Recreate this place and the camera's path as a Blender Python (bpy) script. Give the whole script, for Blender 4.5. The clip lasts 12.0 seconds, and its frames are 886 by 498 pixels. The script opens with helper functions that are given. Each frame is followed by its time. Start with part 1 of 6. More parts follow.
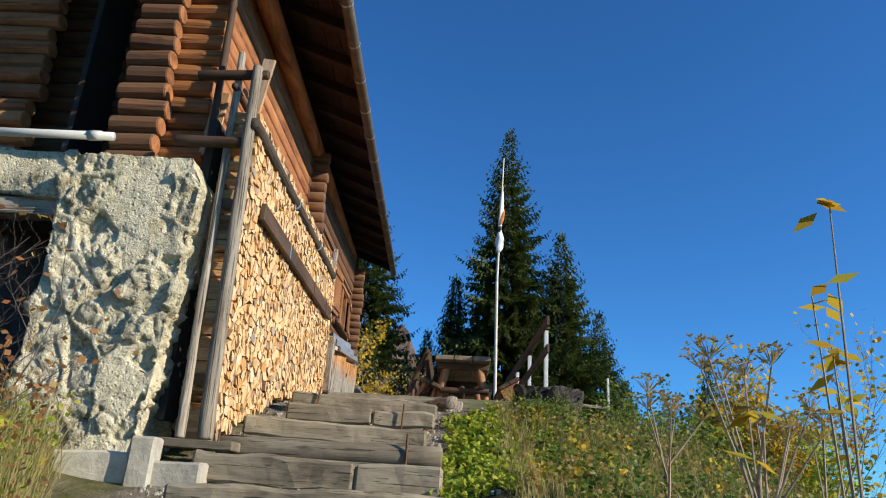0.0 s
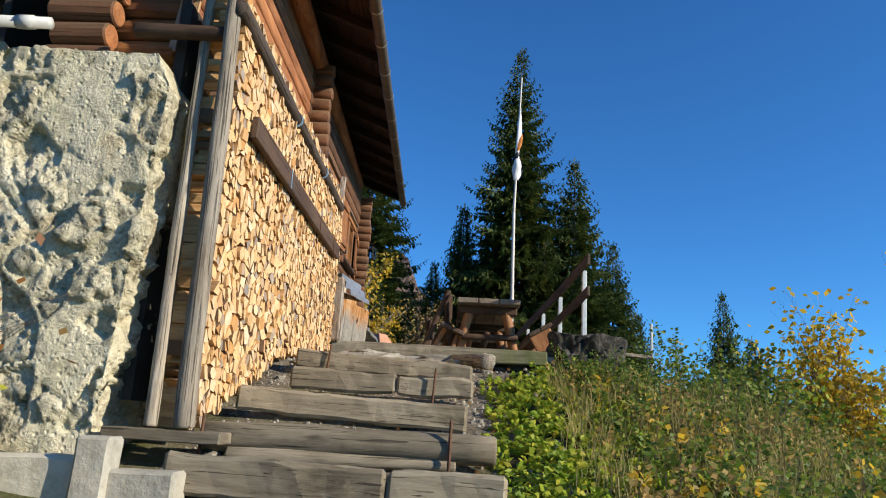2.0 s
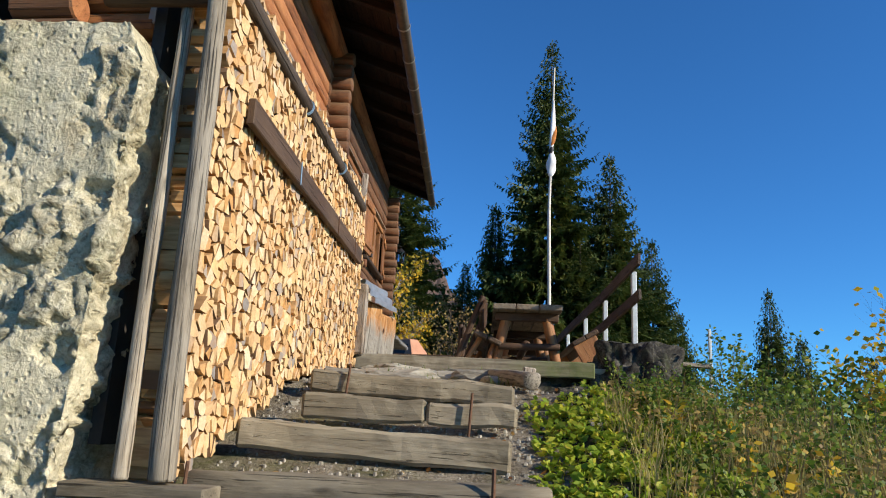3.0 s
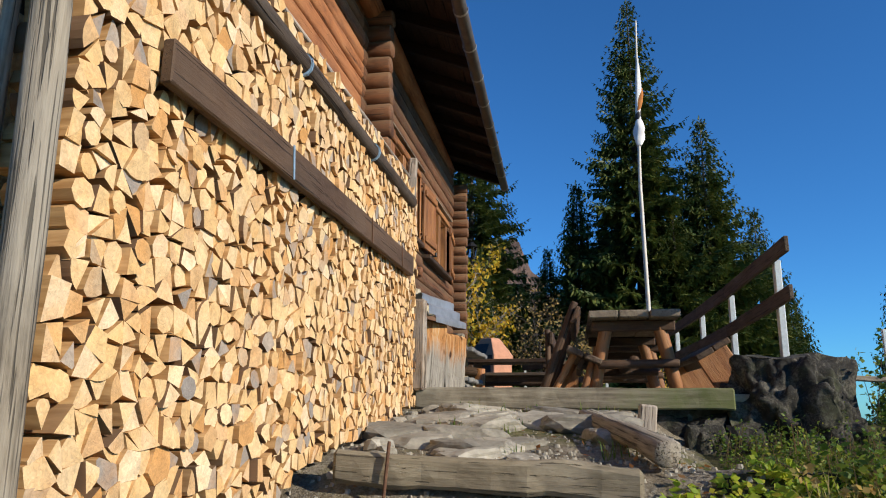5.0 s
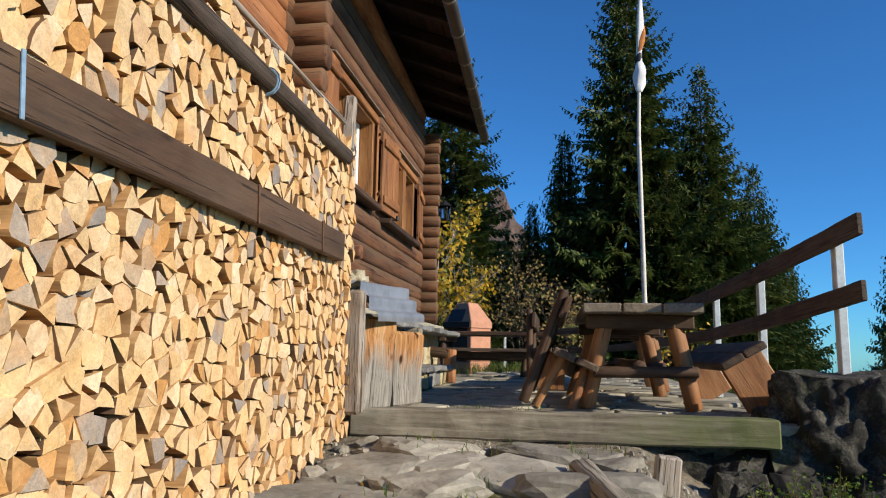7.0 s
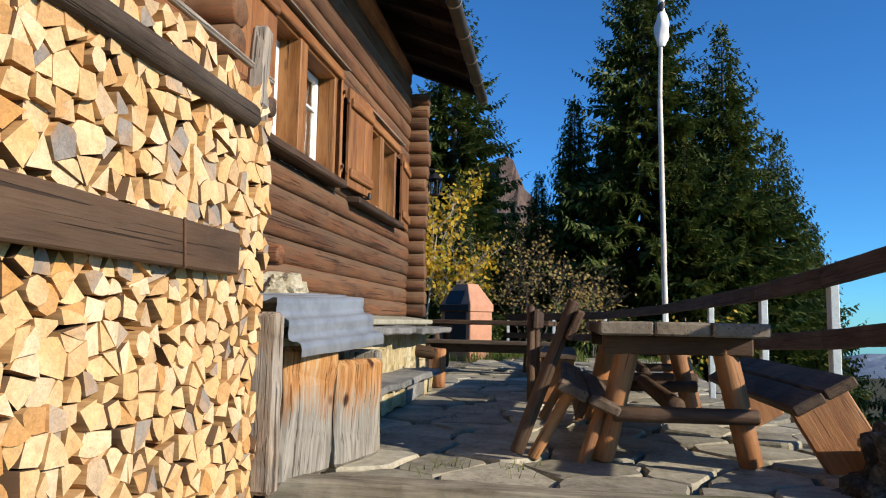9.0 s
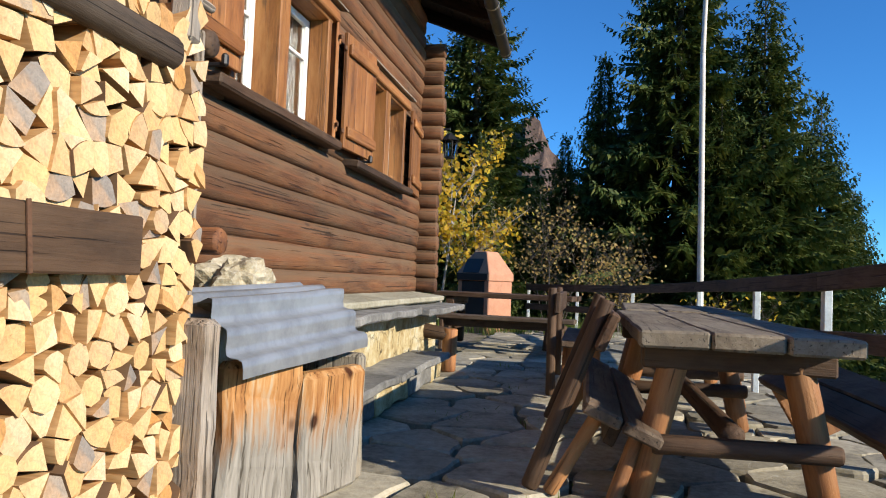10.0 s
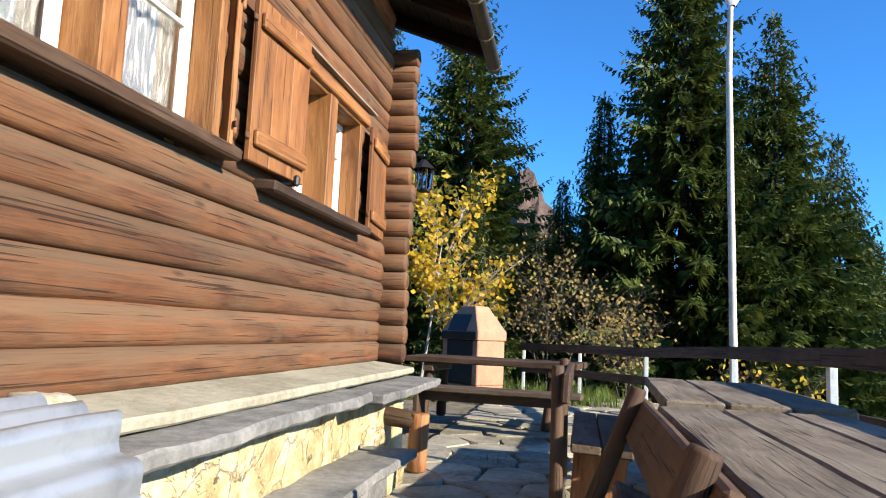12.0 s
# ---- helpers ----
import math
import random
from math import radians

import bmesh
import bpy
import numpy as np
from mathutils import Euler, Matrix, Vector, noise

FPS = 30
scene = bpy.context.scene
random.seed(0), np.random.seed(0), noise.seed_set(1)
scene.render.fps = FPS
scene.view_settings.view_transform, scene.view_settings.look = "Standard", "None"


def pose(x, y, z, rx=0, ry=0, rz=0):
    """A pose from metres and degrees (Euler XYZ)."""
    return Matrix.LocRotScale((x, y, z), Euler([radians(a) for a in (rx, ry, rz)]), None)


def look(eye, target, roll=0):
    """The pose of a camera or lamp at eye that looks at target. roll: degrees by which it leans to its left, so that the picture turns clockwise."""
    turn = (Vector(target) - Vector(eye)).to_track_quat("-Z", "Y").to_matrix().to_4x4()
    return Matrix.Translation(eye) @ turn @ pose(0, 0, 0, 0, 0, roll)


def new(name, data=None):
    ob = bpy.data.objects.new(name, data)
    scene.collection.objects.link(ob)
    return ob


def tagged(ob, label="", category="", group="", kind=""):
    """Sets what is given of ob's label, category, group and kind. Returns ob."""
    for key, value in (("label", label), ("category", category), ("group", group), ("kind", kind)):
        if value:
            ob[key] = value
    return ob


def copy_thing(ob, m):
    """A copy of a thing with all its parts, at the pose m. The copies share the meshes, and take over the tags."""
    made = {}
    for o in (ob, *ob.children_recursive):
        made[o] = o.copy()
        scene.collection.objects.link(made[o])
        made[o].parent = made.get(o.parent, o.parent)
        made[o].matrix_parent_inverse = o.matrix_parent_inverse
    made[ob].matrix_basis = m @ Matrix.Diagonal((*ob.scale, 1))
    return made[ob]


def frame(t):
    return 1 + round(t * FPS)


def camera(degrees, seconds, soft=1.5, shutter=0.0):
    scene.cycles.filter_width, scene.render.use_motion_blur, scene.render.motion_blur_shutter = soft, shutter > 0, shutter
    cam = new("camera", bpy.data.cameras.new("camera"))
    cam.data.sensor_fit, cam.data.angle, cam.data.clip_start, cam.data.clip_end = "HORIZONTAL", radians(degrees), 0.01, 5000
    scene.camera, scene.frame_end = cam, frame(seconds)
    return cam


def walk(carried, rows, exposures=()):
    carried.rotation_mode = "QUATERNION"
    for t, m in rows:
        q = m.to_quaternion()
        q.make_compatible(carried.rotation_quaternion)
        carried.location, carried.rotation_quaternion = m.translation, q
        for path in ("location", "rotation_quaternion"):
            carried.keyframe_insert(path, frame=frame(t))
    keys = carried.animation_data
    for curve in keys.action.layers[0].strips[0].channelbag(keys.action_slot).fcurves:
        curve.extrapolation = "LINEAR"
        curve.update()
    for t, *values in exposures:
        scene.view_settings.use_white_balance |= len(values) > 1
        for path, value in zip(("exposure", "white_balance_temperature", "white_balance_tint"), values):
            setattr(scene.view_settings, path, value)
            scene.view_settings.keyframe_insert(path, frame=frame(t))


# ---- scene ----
cam = camera(64.0, 12.0, soft=1.1)
PATH = [
    (0, (0.356, -0.565, -0.026), (0.3, 1.318, 0.646), 3.3),
    (0.5, (0.297, -0.23, 0.023), (0.212, 1.663, 0.662), 4.8),
    (1, (0.249, 0.049, 0.187), (0.088, 1.955, 0.771), 4.7),
    (1.5, (0.1, 0.406, 0.255), (-0.007, 2.328, 0.798), 4.4),
    (2, (0.021, 0.687, 0.396), (-0.025, 2.628, 0.876), 3.3),
    (2.5, (-0.018, 1.119, 0.5), (-0.065, 3.065, 0.957), 3.2),
    (3, (-0.022, 1.458, 0.597), (-0.155, 3.395, 1.075), 2.8),
    (5, (-0.108, 3.104, 1.145), (-0.462, 5.025, 1.575), 0.4),
    (5.5, (-0.096, 3.484, 1.289), (-0.441, 5.42, 1.654), 0.5),
    (6, (-0.167, 3.882, 1.415), (-0.515, 5.831, 1.699), -1.7),
    (6.5, (-0.181, 4.256, 1.486), (-0.547, 6.203, 1.763), -5.5),
    (7, (-0.149, 4.642, 1.638), (-0.464, 6.596, 1.927), 1.0),
    (9, (-0.138, 6.022, 1.988), (-0.477, 7.983, 2.188), 1.1),
    (9.5, (-0.169, 6.335, 2.093), (-0.516, 8.301, 2.213), 0.9),
    (10, (-0.172, 6.806, 2.163), (-0.574, 8.763, 2.249), 2.3),
    (10.5, (-0.194, 7.228, 2.207), (-0.535, 9.184, 2.444), 1.5),
    (11, (-0.235, 7.627, 2.244), (-0.501, 9.596, 2.472), 1.1),
    (11.5, (-0.25, 8.087, 2.272), (-0.535, 10.055, 2.488), 2.2),
    (12, (-0.31, 8.492, 2.298), (-0.702, 10.439, 2.527), 2.5),
]
EXPOSURES = [(0, 0.66), (3, 0.66), (5, 0.50), (7, 0.50), (9, 0.68), (9.5, 0.72), (10, 0.82), (10.5, 1.10), (11, 1.28), (12, 1.40)]
walk(cam, [(t, look(eye, target, roll)) for t, eye, target, roll in PATH], EXPOSURES)

# ---- light ----
SUN_WAY = Vector((0.90, -0.37, 0.43)).normalized()
world = bpy.data.worlds.new("world")
scene.world = world
world.use_nodes = True
wt = world.node_tree
sky = wt.nodes.new("ShaderNodeTexSky")
sky.sky_type = "NISHITA"
sky.sun_disc = False
sky.sun_elevation = math.asin(SUN_WAY.z)
sky.sun_rotation = math.atan2(SUN_WAY.x, SUN_WAY.y)
sky.altitude = 1500.0
sky.air_density, sky.dust_density, sky.ozone_density = 1.0, 0.15, 2.2
clear = wt.nodes.new("ShaderNodeVectorMath")
clear.operation = "MULTIPLY"
clear.inputs[1].default_value = (0.38, 1.00, 1.60)  # thin dry mountain air
wt.links.new(sky.outputs[0], clear.inputs[0])
wt.links.new(clear.outputs[0], wt.nodes["Background"].inputs[0])
wt.nodes["Background"].inputs[1].default_value = 0.070
sun = new("sun", bpy.data.lights.new("sun", "SUN"))
sun.data.energy, sun.data.angle, sun.data.color = 4.1, radians(0.53), (1.0, 0.89, 0.735)
sun.matrix_world = look((40, -30, 30), Vector((40, -30, 30)) - SUN_WAY)


# ---- materials ----
class Mat:
    """A small builder of node materials."""

    def __init__(self, name, rough=0.7, metal=0.0, spec=0.5):
        self.m = bpy.data.materials.new(name)
        self.m.use_nodes = True
        self.t = self.m.node_tree
        self.b = self.t.nodes["Principled BSDF"]
        self.b.inputs["Roughness"].default_value = rough
        self.b.inputs["Metallic"].default_value = metal
        self.b.inputs["Specular IOR Level"].default_value = spec
        self.co = self.t.nodes.new("ShaderNodeTexCoord").outputs["Object"]
        self.info = self.t.nodes.new("ShaderNodeObjectInfo").outputs["Random"]

    def link(self, a, b):
        self.t.links.new(a, b)

    def math(self, op, a, b=0.0):
        n = self.t.nodes.new("ShaderNodeMath")
        n.operation = op
        for i, v in enumerate((a, b)):
            if isinstance(v, (int, float)):
                n.inputs[i].default_value = v
            else:
                self.link(v, n.inputs[i])
        return n.outputs[0]

    def place(self, scale=(1, 1, 1), vary=True):
        n = self.t.nodes.new("ShaderNodeMapping")
        n.inputs["Scale"].default_value = scale
        self.link(self.co, n.inputs["Vector"])
        if vary:
            k = self.t.nodes.new("ShaderNodeCombineXYZ")
            v = self.math("MULTIPLY", self.info, 37.0)
            for i in range(3):
                self.link(v, k.inputs[i])
            self.link(k.outputs[0], n.inputs["Location"])
        return n.outputs[0]

    def noise(self, co, scale, detail=4.0, rough=0.55, distort=0.0):
        n = self.t.nodes.new("ShaderNodeTexNoise")
        n.inputs["Scale"].default_value = scale
        n.inputs["Detail"].default_value = detail
        n.inputs["Roughness"].default_value = rough
        n.inputs["Distortion"].default_value = distort
        self.link(co, n.inputs["Vector"])
        return n.outputs["Fac"]

    def cells(self, co, scale, feature="F1"):
        n = self.t.nodes.new("ShaderNodeTexVoronoi")
        n.feature = feature
        n.inputs["Scale"].default_value = scale
        self.link(co, n.inputs["Vector"])
        return n.outputs["Distance"]

    def ramp(self, fac, *stops):
        n = self.t.nodes.new("ShaderNodeValToRGB")
        while len(n.color_ramp.elements) < len(stops):
            n.color_ramp.elements.new(0.5)
        for e, (p, c) in zip(n.color_ramp.elements, stops):
            e.position = p
            e.color = (*c, 1) if len(c) == 3 else c
        self.link(fac, n.inputs[0])
        return n.outputs[0]

    def mix(self, fac, a, b, how="MIX"):
        n = self.t.nodes.new("ShaderNodeMix")
        n.data_type, n.blend_type = "RGBA", how
        if isinstance(fac, (int, float)):
            n.inputs[0].default_value = fac
        else:
            self.link(fac, n.inputs[0])
        for s, v in ((6, a), (7, b)):
            if isinstance(v, tuple):
                n.inputs[s].default_value = (*v, 1)
            else:
                self.link(v, n.inputs[s])
        return n.outputs[2]

    def colour(self, c):
        if isinstance(c, tuple):
            self.b.inputs["Base Color"].default_value = (*c, 1)
        else:
            self.link(c, self.b.inputs["Base Color"])

    def bump(self, height, strength=0.5, distance=0.01):
        n = self.t.nodes.new("ShaderNodeBump")
        n.inputs["Strength"].default_value = strength
        n.inputs["Distance"].default_value = distance
        self.link(height, n.inputs["Height"])
        self.link(n.outputs[0], self.b.inputs["Normal"])

    def island(self):
        return self.t.nodes.new("ShaderNodeNewGeometry").outputs["Random Per Island"]


WOODS = {
    # name: dark, middle, light, weathering grey, amount of grey, roughness
    "logs_old": ((0.042, 0.017, 0.008), (0.118, 0.050, 0.021), (0.205, 0.090, 0.036), (0.135, 0.090, 0.052), 0.45, 0.75),
    "logs_new": ((0.09, 0.030, 0.012), (0.30, 0.115, 0.042), (0.46, 0.205, 0.08), (0.30, 0.17, 0.09), 0.25, 0.65),
    "shutter": ((0.13, 0.044, 0.013), (0.26, 0.102, 0.029), (0.38, 0.172, 0.056), (0.15, 0.08, 0.045), 0.35, 0.6),
    "frame": ((0.15, 0.056, 0.015), (0.32, 0.132, 0.036), (0.44, 0.215, 0.072), (0.30, 0.16, 0.08), 0.15, 0.55),
    "grey": ((0.10, 0.082, 0.058), (0.29, 0.245, 0.18), (0.47, 0.415, 0.32), (0.38, 0.35, 0.29), 0.5, 0.85),
    "pole": ((0.10, 0.078, 0.056), (0.27, 0.215, 0.16), (0.42, 0.36, 0.28), (0.33, 0.31, 0.28), 0.5, 0.85),
    "step": ((0.075, 0.060, 0.036), (0.23, 0.19, 0.125), (0.41, 0.355, 0.245), (0.29, 0.25, 0.18), 0.5, 0.9),
    "table": ((0.045, 0.032, 0.019), (0.135, 0.104, 0.070), (0.26, 0.218, 0.155), (0.24, 0.21, 0.16), 0.5, 0.75),
    "brown": ((0.022, 0.011, 0.006), (0.060, 0.032, 0.017), (0.112, 0.064, 0.035), (0.12, 0.086, 0.056), 0.3, 0.7),
    "leg": ((0.12, 0.042, 0.014), (0.29, 0.122, 0.043), (0.43, 0.215, 0.085), (0.28, 0.19, 0.12), 0.25, 0.6),
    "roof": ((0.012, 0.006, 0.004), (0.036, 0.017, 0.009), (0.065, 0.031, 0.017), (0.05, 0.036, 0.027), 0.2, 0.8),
    "slab_wood": ((0.22, 0.10, 0.035), (0.48, 0.27, 0.11), (0.66, 0.46, 0.24), (0.33, 0.30, 0.27), 0.9, 0.8),
    "board": ((0.045, 0.024, 0.012), (0.105, 0.058, 0.030), (0.165, 0.096, 0.052), (0.16, 0.115, 0.075), 0.3, 0.7),
    "seat": ((0.030, 0.018, 0.010), (0.085, 0.054, 0.033), (0.165, 0.120, 0.080), (0.17, 0.135, 0.10), 0.45, 0.75),
    "fence": ((0.026, 0.017, 0.011), (0.068, 0.046, 0.031), (0.130, 0.094, 0.066), (0.125, 0.10, 0.075), 0.45, 0.8),
}
CACHE = {}


def wood(kind, axis):
    """Timber with its grain along one local axis."""
    key = (kind, axis)
    if key in CACHE:
        return CACHE[key]
    dark, mid, light, grey, amount, rough = WOODS[kind]
    k = Mat("%s_wood_%s" % (kind, "xyz"[axis]), rough, 0.0, 0.35)
    fine = [130.0, 130.0, 130.0] if kind == "logs_old" else [75.0, 75.0, 75.0]
    fine[axis] = 4.0
    broad = [5.0, 5.0, 5.0]
    broad[axis] = 1.1
    grain = k.noise(k.place(tuple(fine)), 1.0, 7, 0.68, 0.5)
    band = k.noise(k.place(tuple(broad)), 1.0, 7, 0.68, 1.0)
    spots = k.noise(k.place((1, 1, 1)), 2.2, 5, 0.65)
    calm = 0.05 if kind in ("logs_old", "logs_new", "step", "shutter", "frame", "brown", "table", "leg", "seat", "board") else 0.0
    both = k.math("ADD", k.math("MULTIPLY", grain, 0.25 if calm else 0.5), k.math("MULTIPLY", band, 0.78 if calm else 0.52))
    base = k.ramp(both, (0.36, dark), (0.50, mid), (0.68, light))
    base = k.mix(k.math("MULTIPLY", k.ramp(spots, (0.42, (0, 0, 0)), (0.66, (1, 1, 1))), amount), base, grey)
    if kind == "logs_old":
        sep = k.t.nodes.new("ShaderNodeSeparateXYZ")
        k.link(k.co, sep.inputs[0])
        streak = k.noise(k.place(tuple(0.7 if i == axis else 34.0 for i in range(3))), 1.0, 5, 0.6, 0.4)
        up = k.ramp(k.math("ADD", k.math("MULTIPLY", sep.outputs[2], 6.0), k.math("ADD", streak, k.math("MULTIPLY", band, 0.4))), (0.70, (0, 0, 0)), (0.95, (1, 1, 1)))
        base = k.mix(k.math("MULTIPLY", up, 0.62), base, (0.135, 0.088, 0.050))
        thin = k.noise(k.place(tuple(0.9 if i == axis else 140.0 for i in range(3))), 1.0, 4, 0.65, 0.3)
        base = k.mix(k.ramp(thin, (0.34, (0.28, 0.28, 0.28)), (0.40, (0, 0, 0))), base, (0.018, 0.008, 0.005))
        red = k.ramp(streak, (0.52, (0, 0, 0)), (0.66, (1, 1, 1)))
        base = k.mix(k.math("MULTIPLY", red, 0.5), base, (0.225, 0.078, 0.028))
    crack = k.ramp(k.noise(k.place(tuple(1.3 if i == axis else 95.0 for i in range(3))), 1.0, 2, 0.5, 0.4), (0.36 - 0.7 * calm, (0, 0, 0)), (0.43 - 1.4 * calm, (1, 1, 1)))
    knots = k.ramp(k.cells(k.place(tuple(2.2 if i == axis else 7.0 for i in range(3))), 1.0), (0.05, (0, 0, 0)), (0.13, (1, 1, 1)))
    marks = k.math("MULTIPLY", k.math("ADD", k.math("MULTIPLY", crack, 0.65), 0.35), k.math("ADD", k.math("MULTIPLY", knots, 0.5), 0.5))
    tone = k.math("ADD", 0.74, k.math("MULTIPLY", k.info, 0.5))
    tint = k.t.nodes.new("ShaderNodeVectorMath")
    tint.operation = "SCALE"
    k.link(base, tint.inputs[0])
    k.link(k.math("MULTIPLY", marks, tone), tint.inputs["Scale"])
    k.colour(tint.outputs[0])
    k.bump(k.math("ADD", k.math("MULTIPLY", grain, 0.6), k.math("MULTIPLY", crack, 0.9)), 0.8, 0.008)
    CACHE[key] = k.m
    return k.m


def plain(name, c, rough=0.6, metal=0.0, vary=0.25, scale=6.0, bump=0.2, dist=0.004):
    """One colour broken by stains at two scales."""
    if name in CACHE:
        return CACHE[name]
    k = Mat(name, rough, metal)
    n = k.math("ADD", k.math("MULTIPLY", k.noise(k.place(), scale, 5, 0.6), 0.6), k.math("MULTIPLY", k.noise(k.place(), scale * 7, 4, 0.6), 0.4))
    lo = tuple(v * (1 - vary) for v in c)
    hi = tuple(min(1.0, v * (1 + vary)) for v in c)
    k.colour(k.ramp(n, (0.36, lo), (0.64, hi)))
    k.bump(n, bump, dist)
    CACHE[name] = k.m
    return k.m


def rock(name, a, b, c, scale=3.0, moss=0.0, rough=0.9):
    if name in CACHE:
        return CACHE[name]
    k = Mat(name, rough)
    co = k.place()
    n1, n2 = k.noise(co, scale, 7, 0.65, 0.3), k.noise(co, scale * 9, 5, 0.65)
    base = k.ramp(k.math("ADD", k.math("MULTIPLY", n1, 0.6), k.math("MULTIPLY", n2, 0.4)), (0.36, a), (0.5, b), (0.66, c))
    if moss:
        base = k.mix(k.math("MULTIPLY", k.ramp(k.noise(co, scale * 0.8, 6, 0.7), (0.5, (0, 0, 0)), (0.68, (1, 1, 1))), moss), base, (0.07, 0.085, 0.025))
    tone = k.math("ADD", 0.72, k.math("MULTIPLY", k.math("FRACT", k.math("ADD", k.info, k.island())), 0.5))
    tint = k.t.nodes.new("ShaderNodeVectorMath")
    tint.operation = "SCALE"
    k.link(base, tint.inputs[0])
    k.link(tone, tint.inputs["Scale"])
    k.colour(tint.outputs[0])
    k.bump(k.math("ADD", n1, k.math("MULTIPLY", n2, 0.5)), 0.6, 0.02)
    CACHE[name] = k.m
    return k.m


def foliage(name, cols, rough=0.55, through_light=0.3):
    """Leaves that differ one from the other and let some light through."""
    if name in CACHE:
        return CACHE[name]
    k = Mat(name, rough, 0.0, 0.3)
    r = k.math("FRACT", k.math("ADD", k.island(), k.info))
    stops = [((i + 0.0) / max(1, len(cols) - 1), c) for i, c in enumerate(cols)]
    col = k.ramp(r, *stops)
    k.colour(col)
    tr = k.t.nodes.new("ShaderNodeBsdfTranslucent")
    k.link(col, tr.inputs[0])
    ms = k.t.nodes.new("ShaderNodeMixShader")
    ms.inputs[0].default_value = through_light
    k.link(k.b.outputs[0], ms.inputs[1])
    k.link(tr.outputs[0], ms.inputs[2])
    k.link(ms.outputs[0], k.t.nodes["Material Output"].inputs[0])
    CACHE[name] = k.m
    return k.m


def cut_wood():
    """Sawn and split ends of firewood: cream to orange, some greyed."""
    k = Mat("cut_wood", 0.75, 0.0, 0.25)
    r = k.math("FRACT", k.math("ADD", k.math("MULTIPLY", k.island(), 7.0), k.info))
    base = k.ramp(r, (0.0, (0.60, 0.385, 0.17)), (0.2, (0.68, 0.50, 0.275)), (0.42, (0.63, 0.42, 0.19)), (0.6, (0.72, 0.56, 0.36)), (0.78, (0.50, 0.255, 0.082)), (0.86, (0.56, 0.38, 0.20)), (0.92, (0.36, 0.295, 0.23)), (0.98, (0.25, 0.22, 0.19)))
    co = k.place((1, 1, 1), False)
    n = k.noise(co, 16.0, 5, 0.65, 0.8)
    grain = k.noise(k.place((30, 60, 60), False), 1.0, 4, 0.6, 1.5)
    stain = k.ramp(k.noise(co, 7.0, 4, 0.6), (0.45, (0, 0, 0)), (0.7, (1, 1, 1)))
    base = k.mix(k.math("MULTIPLY", stain, 0.5), base, (0.56, 0.27, 0.07))
    grey = k.ramp(k.noise(co, 2.0, 4, 0.6), (0.52, (0, 0, 0)), (0.68, (1, 1, 1)))
    base = k.mix(k.math("MULTIPLY", grey, 0.3), base, (0.42, 0.35, 0.27))
    tint = k.t.nodes.new("ShaderNodeVectorMath")
    tint.operation = "SCALE"
    k.link(base, tint.inputs[0])
    k.link(k.math("ADD", 0.09, k.math("MULTIPLY", k.math("ADD", n, grain), 0.90)), tint.inputs["Scale"])
    k.colour(tint.outputs[0])
    k.bump(k.math("ADD", n, grain), 0.5, 0.006)
    return k.m


def split_side():
    k = Mat("split_side", 0.8, 0.0, 0.25)
    n = k.noise(k.place((3, 26, 26), False), 1.0, 4, 0.6, 0.6)
    r = k.math("FRACT", k.math("ADD", k.math("MULTIPLY", k.island(), 5.0), k.info))
    a = k.ramp(n, (0.35, (0.36, 0.19, 0.07)), (0.65, (0.64, 0.40, 0.18)))
    k.colour(k.mix(k.ramp(r, (0.70, (0, 0, 0)), (0.85, (1, 1, 1))), a, (0.17, 0.10, 0.055)))
    k.bump(n, 0.5, 0.006)
    return k.m


def slab_wood():
    """Split slabs: orange heartwood, bleached grey by the wet at their feet and edges."""
    k = Mat("weathered_slab", 0.85, 0.0, 0.25)
    sep = k.t.nodes.new("ShaderNodeSeparateXYZ")
    k.link(k.co, sep.inputs[0])
    grain = k.noise(k.place((26, 26, 2.0)), 1.0, 6, 0.62, 1.2)
    broad = k.noise(k.place((6, 6, 1.2)), 1.0, 5, 0.65, 1.0)
    base = k.ramp(k.math("ADD", k.math("MULTIPLY", grain, 0.5), k.math("MULTIPLY", broad, 0.5)), (0.36, (0.20, 0.075, 0.022)), (0.5, (0.42, 0.21, 0.075)), (0.64, (0.56, 0.38, 0.19)))
    wet = k.ramp(k.math("ADD", k.math("MULTIPLY", sep.outputs[2], -1.1), k.math("MULTIPLY", k.math("ADD", broad, grain), 0.55)), (0.36, (0, 0, 0)), (0.58, (1, 1, 1)))
    grey = k.ramp(grain, (0.32, (0.15, 0.135, 0.11)), (0.66, (0.33, 0.305, 0.26)))
    base = k.mix(wet, base, grey)
    knots = k.ramp(k.cells(k.place((4, 4.5, 3.5)), 1.0), (0.07, (0.16, 0.10, 0.07)), (0.15, (1, 1, 1)))
    crack = k.ramp(k.noise(k.place((60, 60, 1.2)), 1.0, 2, 0.5, 0.4), (0.34, (0.35, 0.33, 0.3)), (0.40, (1, 1, 1)))
    k.colour(k.mix(1.0, k.mix(1.0, base, knots, "MULTIPLY"), crack, "MULTIPLY"))
    k.bump(k.math("ADD", grain, broad), 0.5, 0.010)
    return k.m


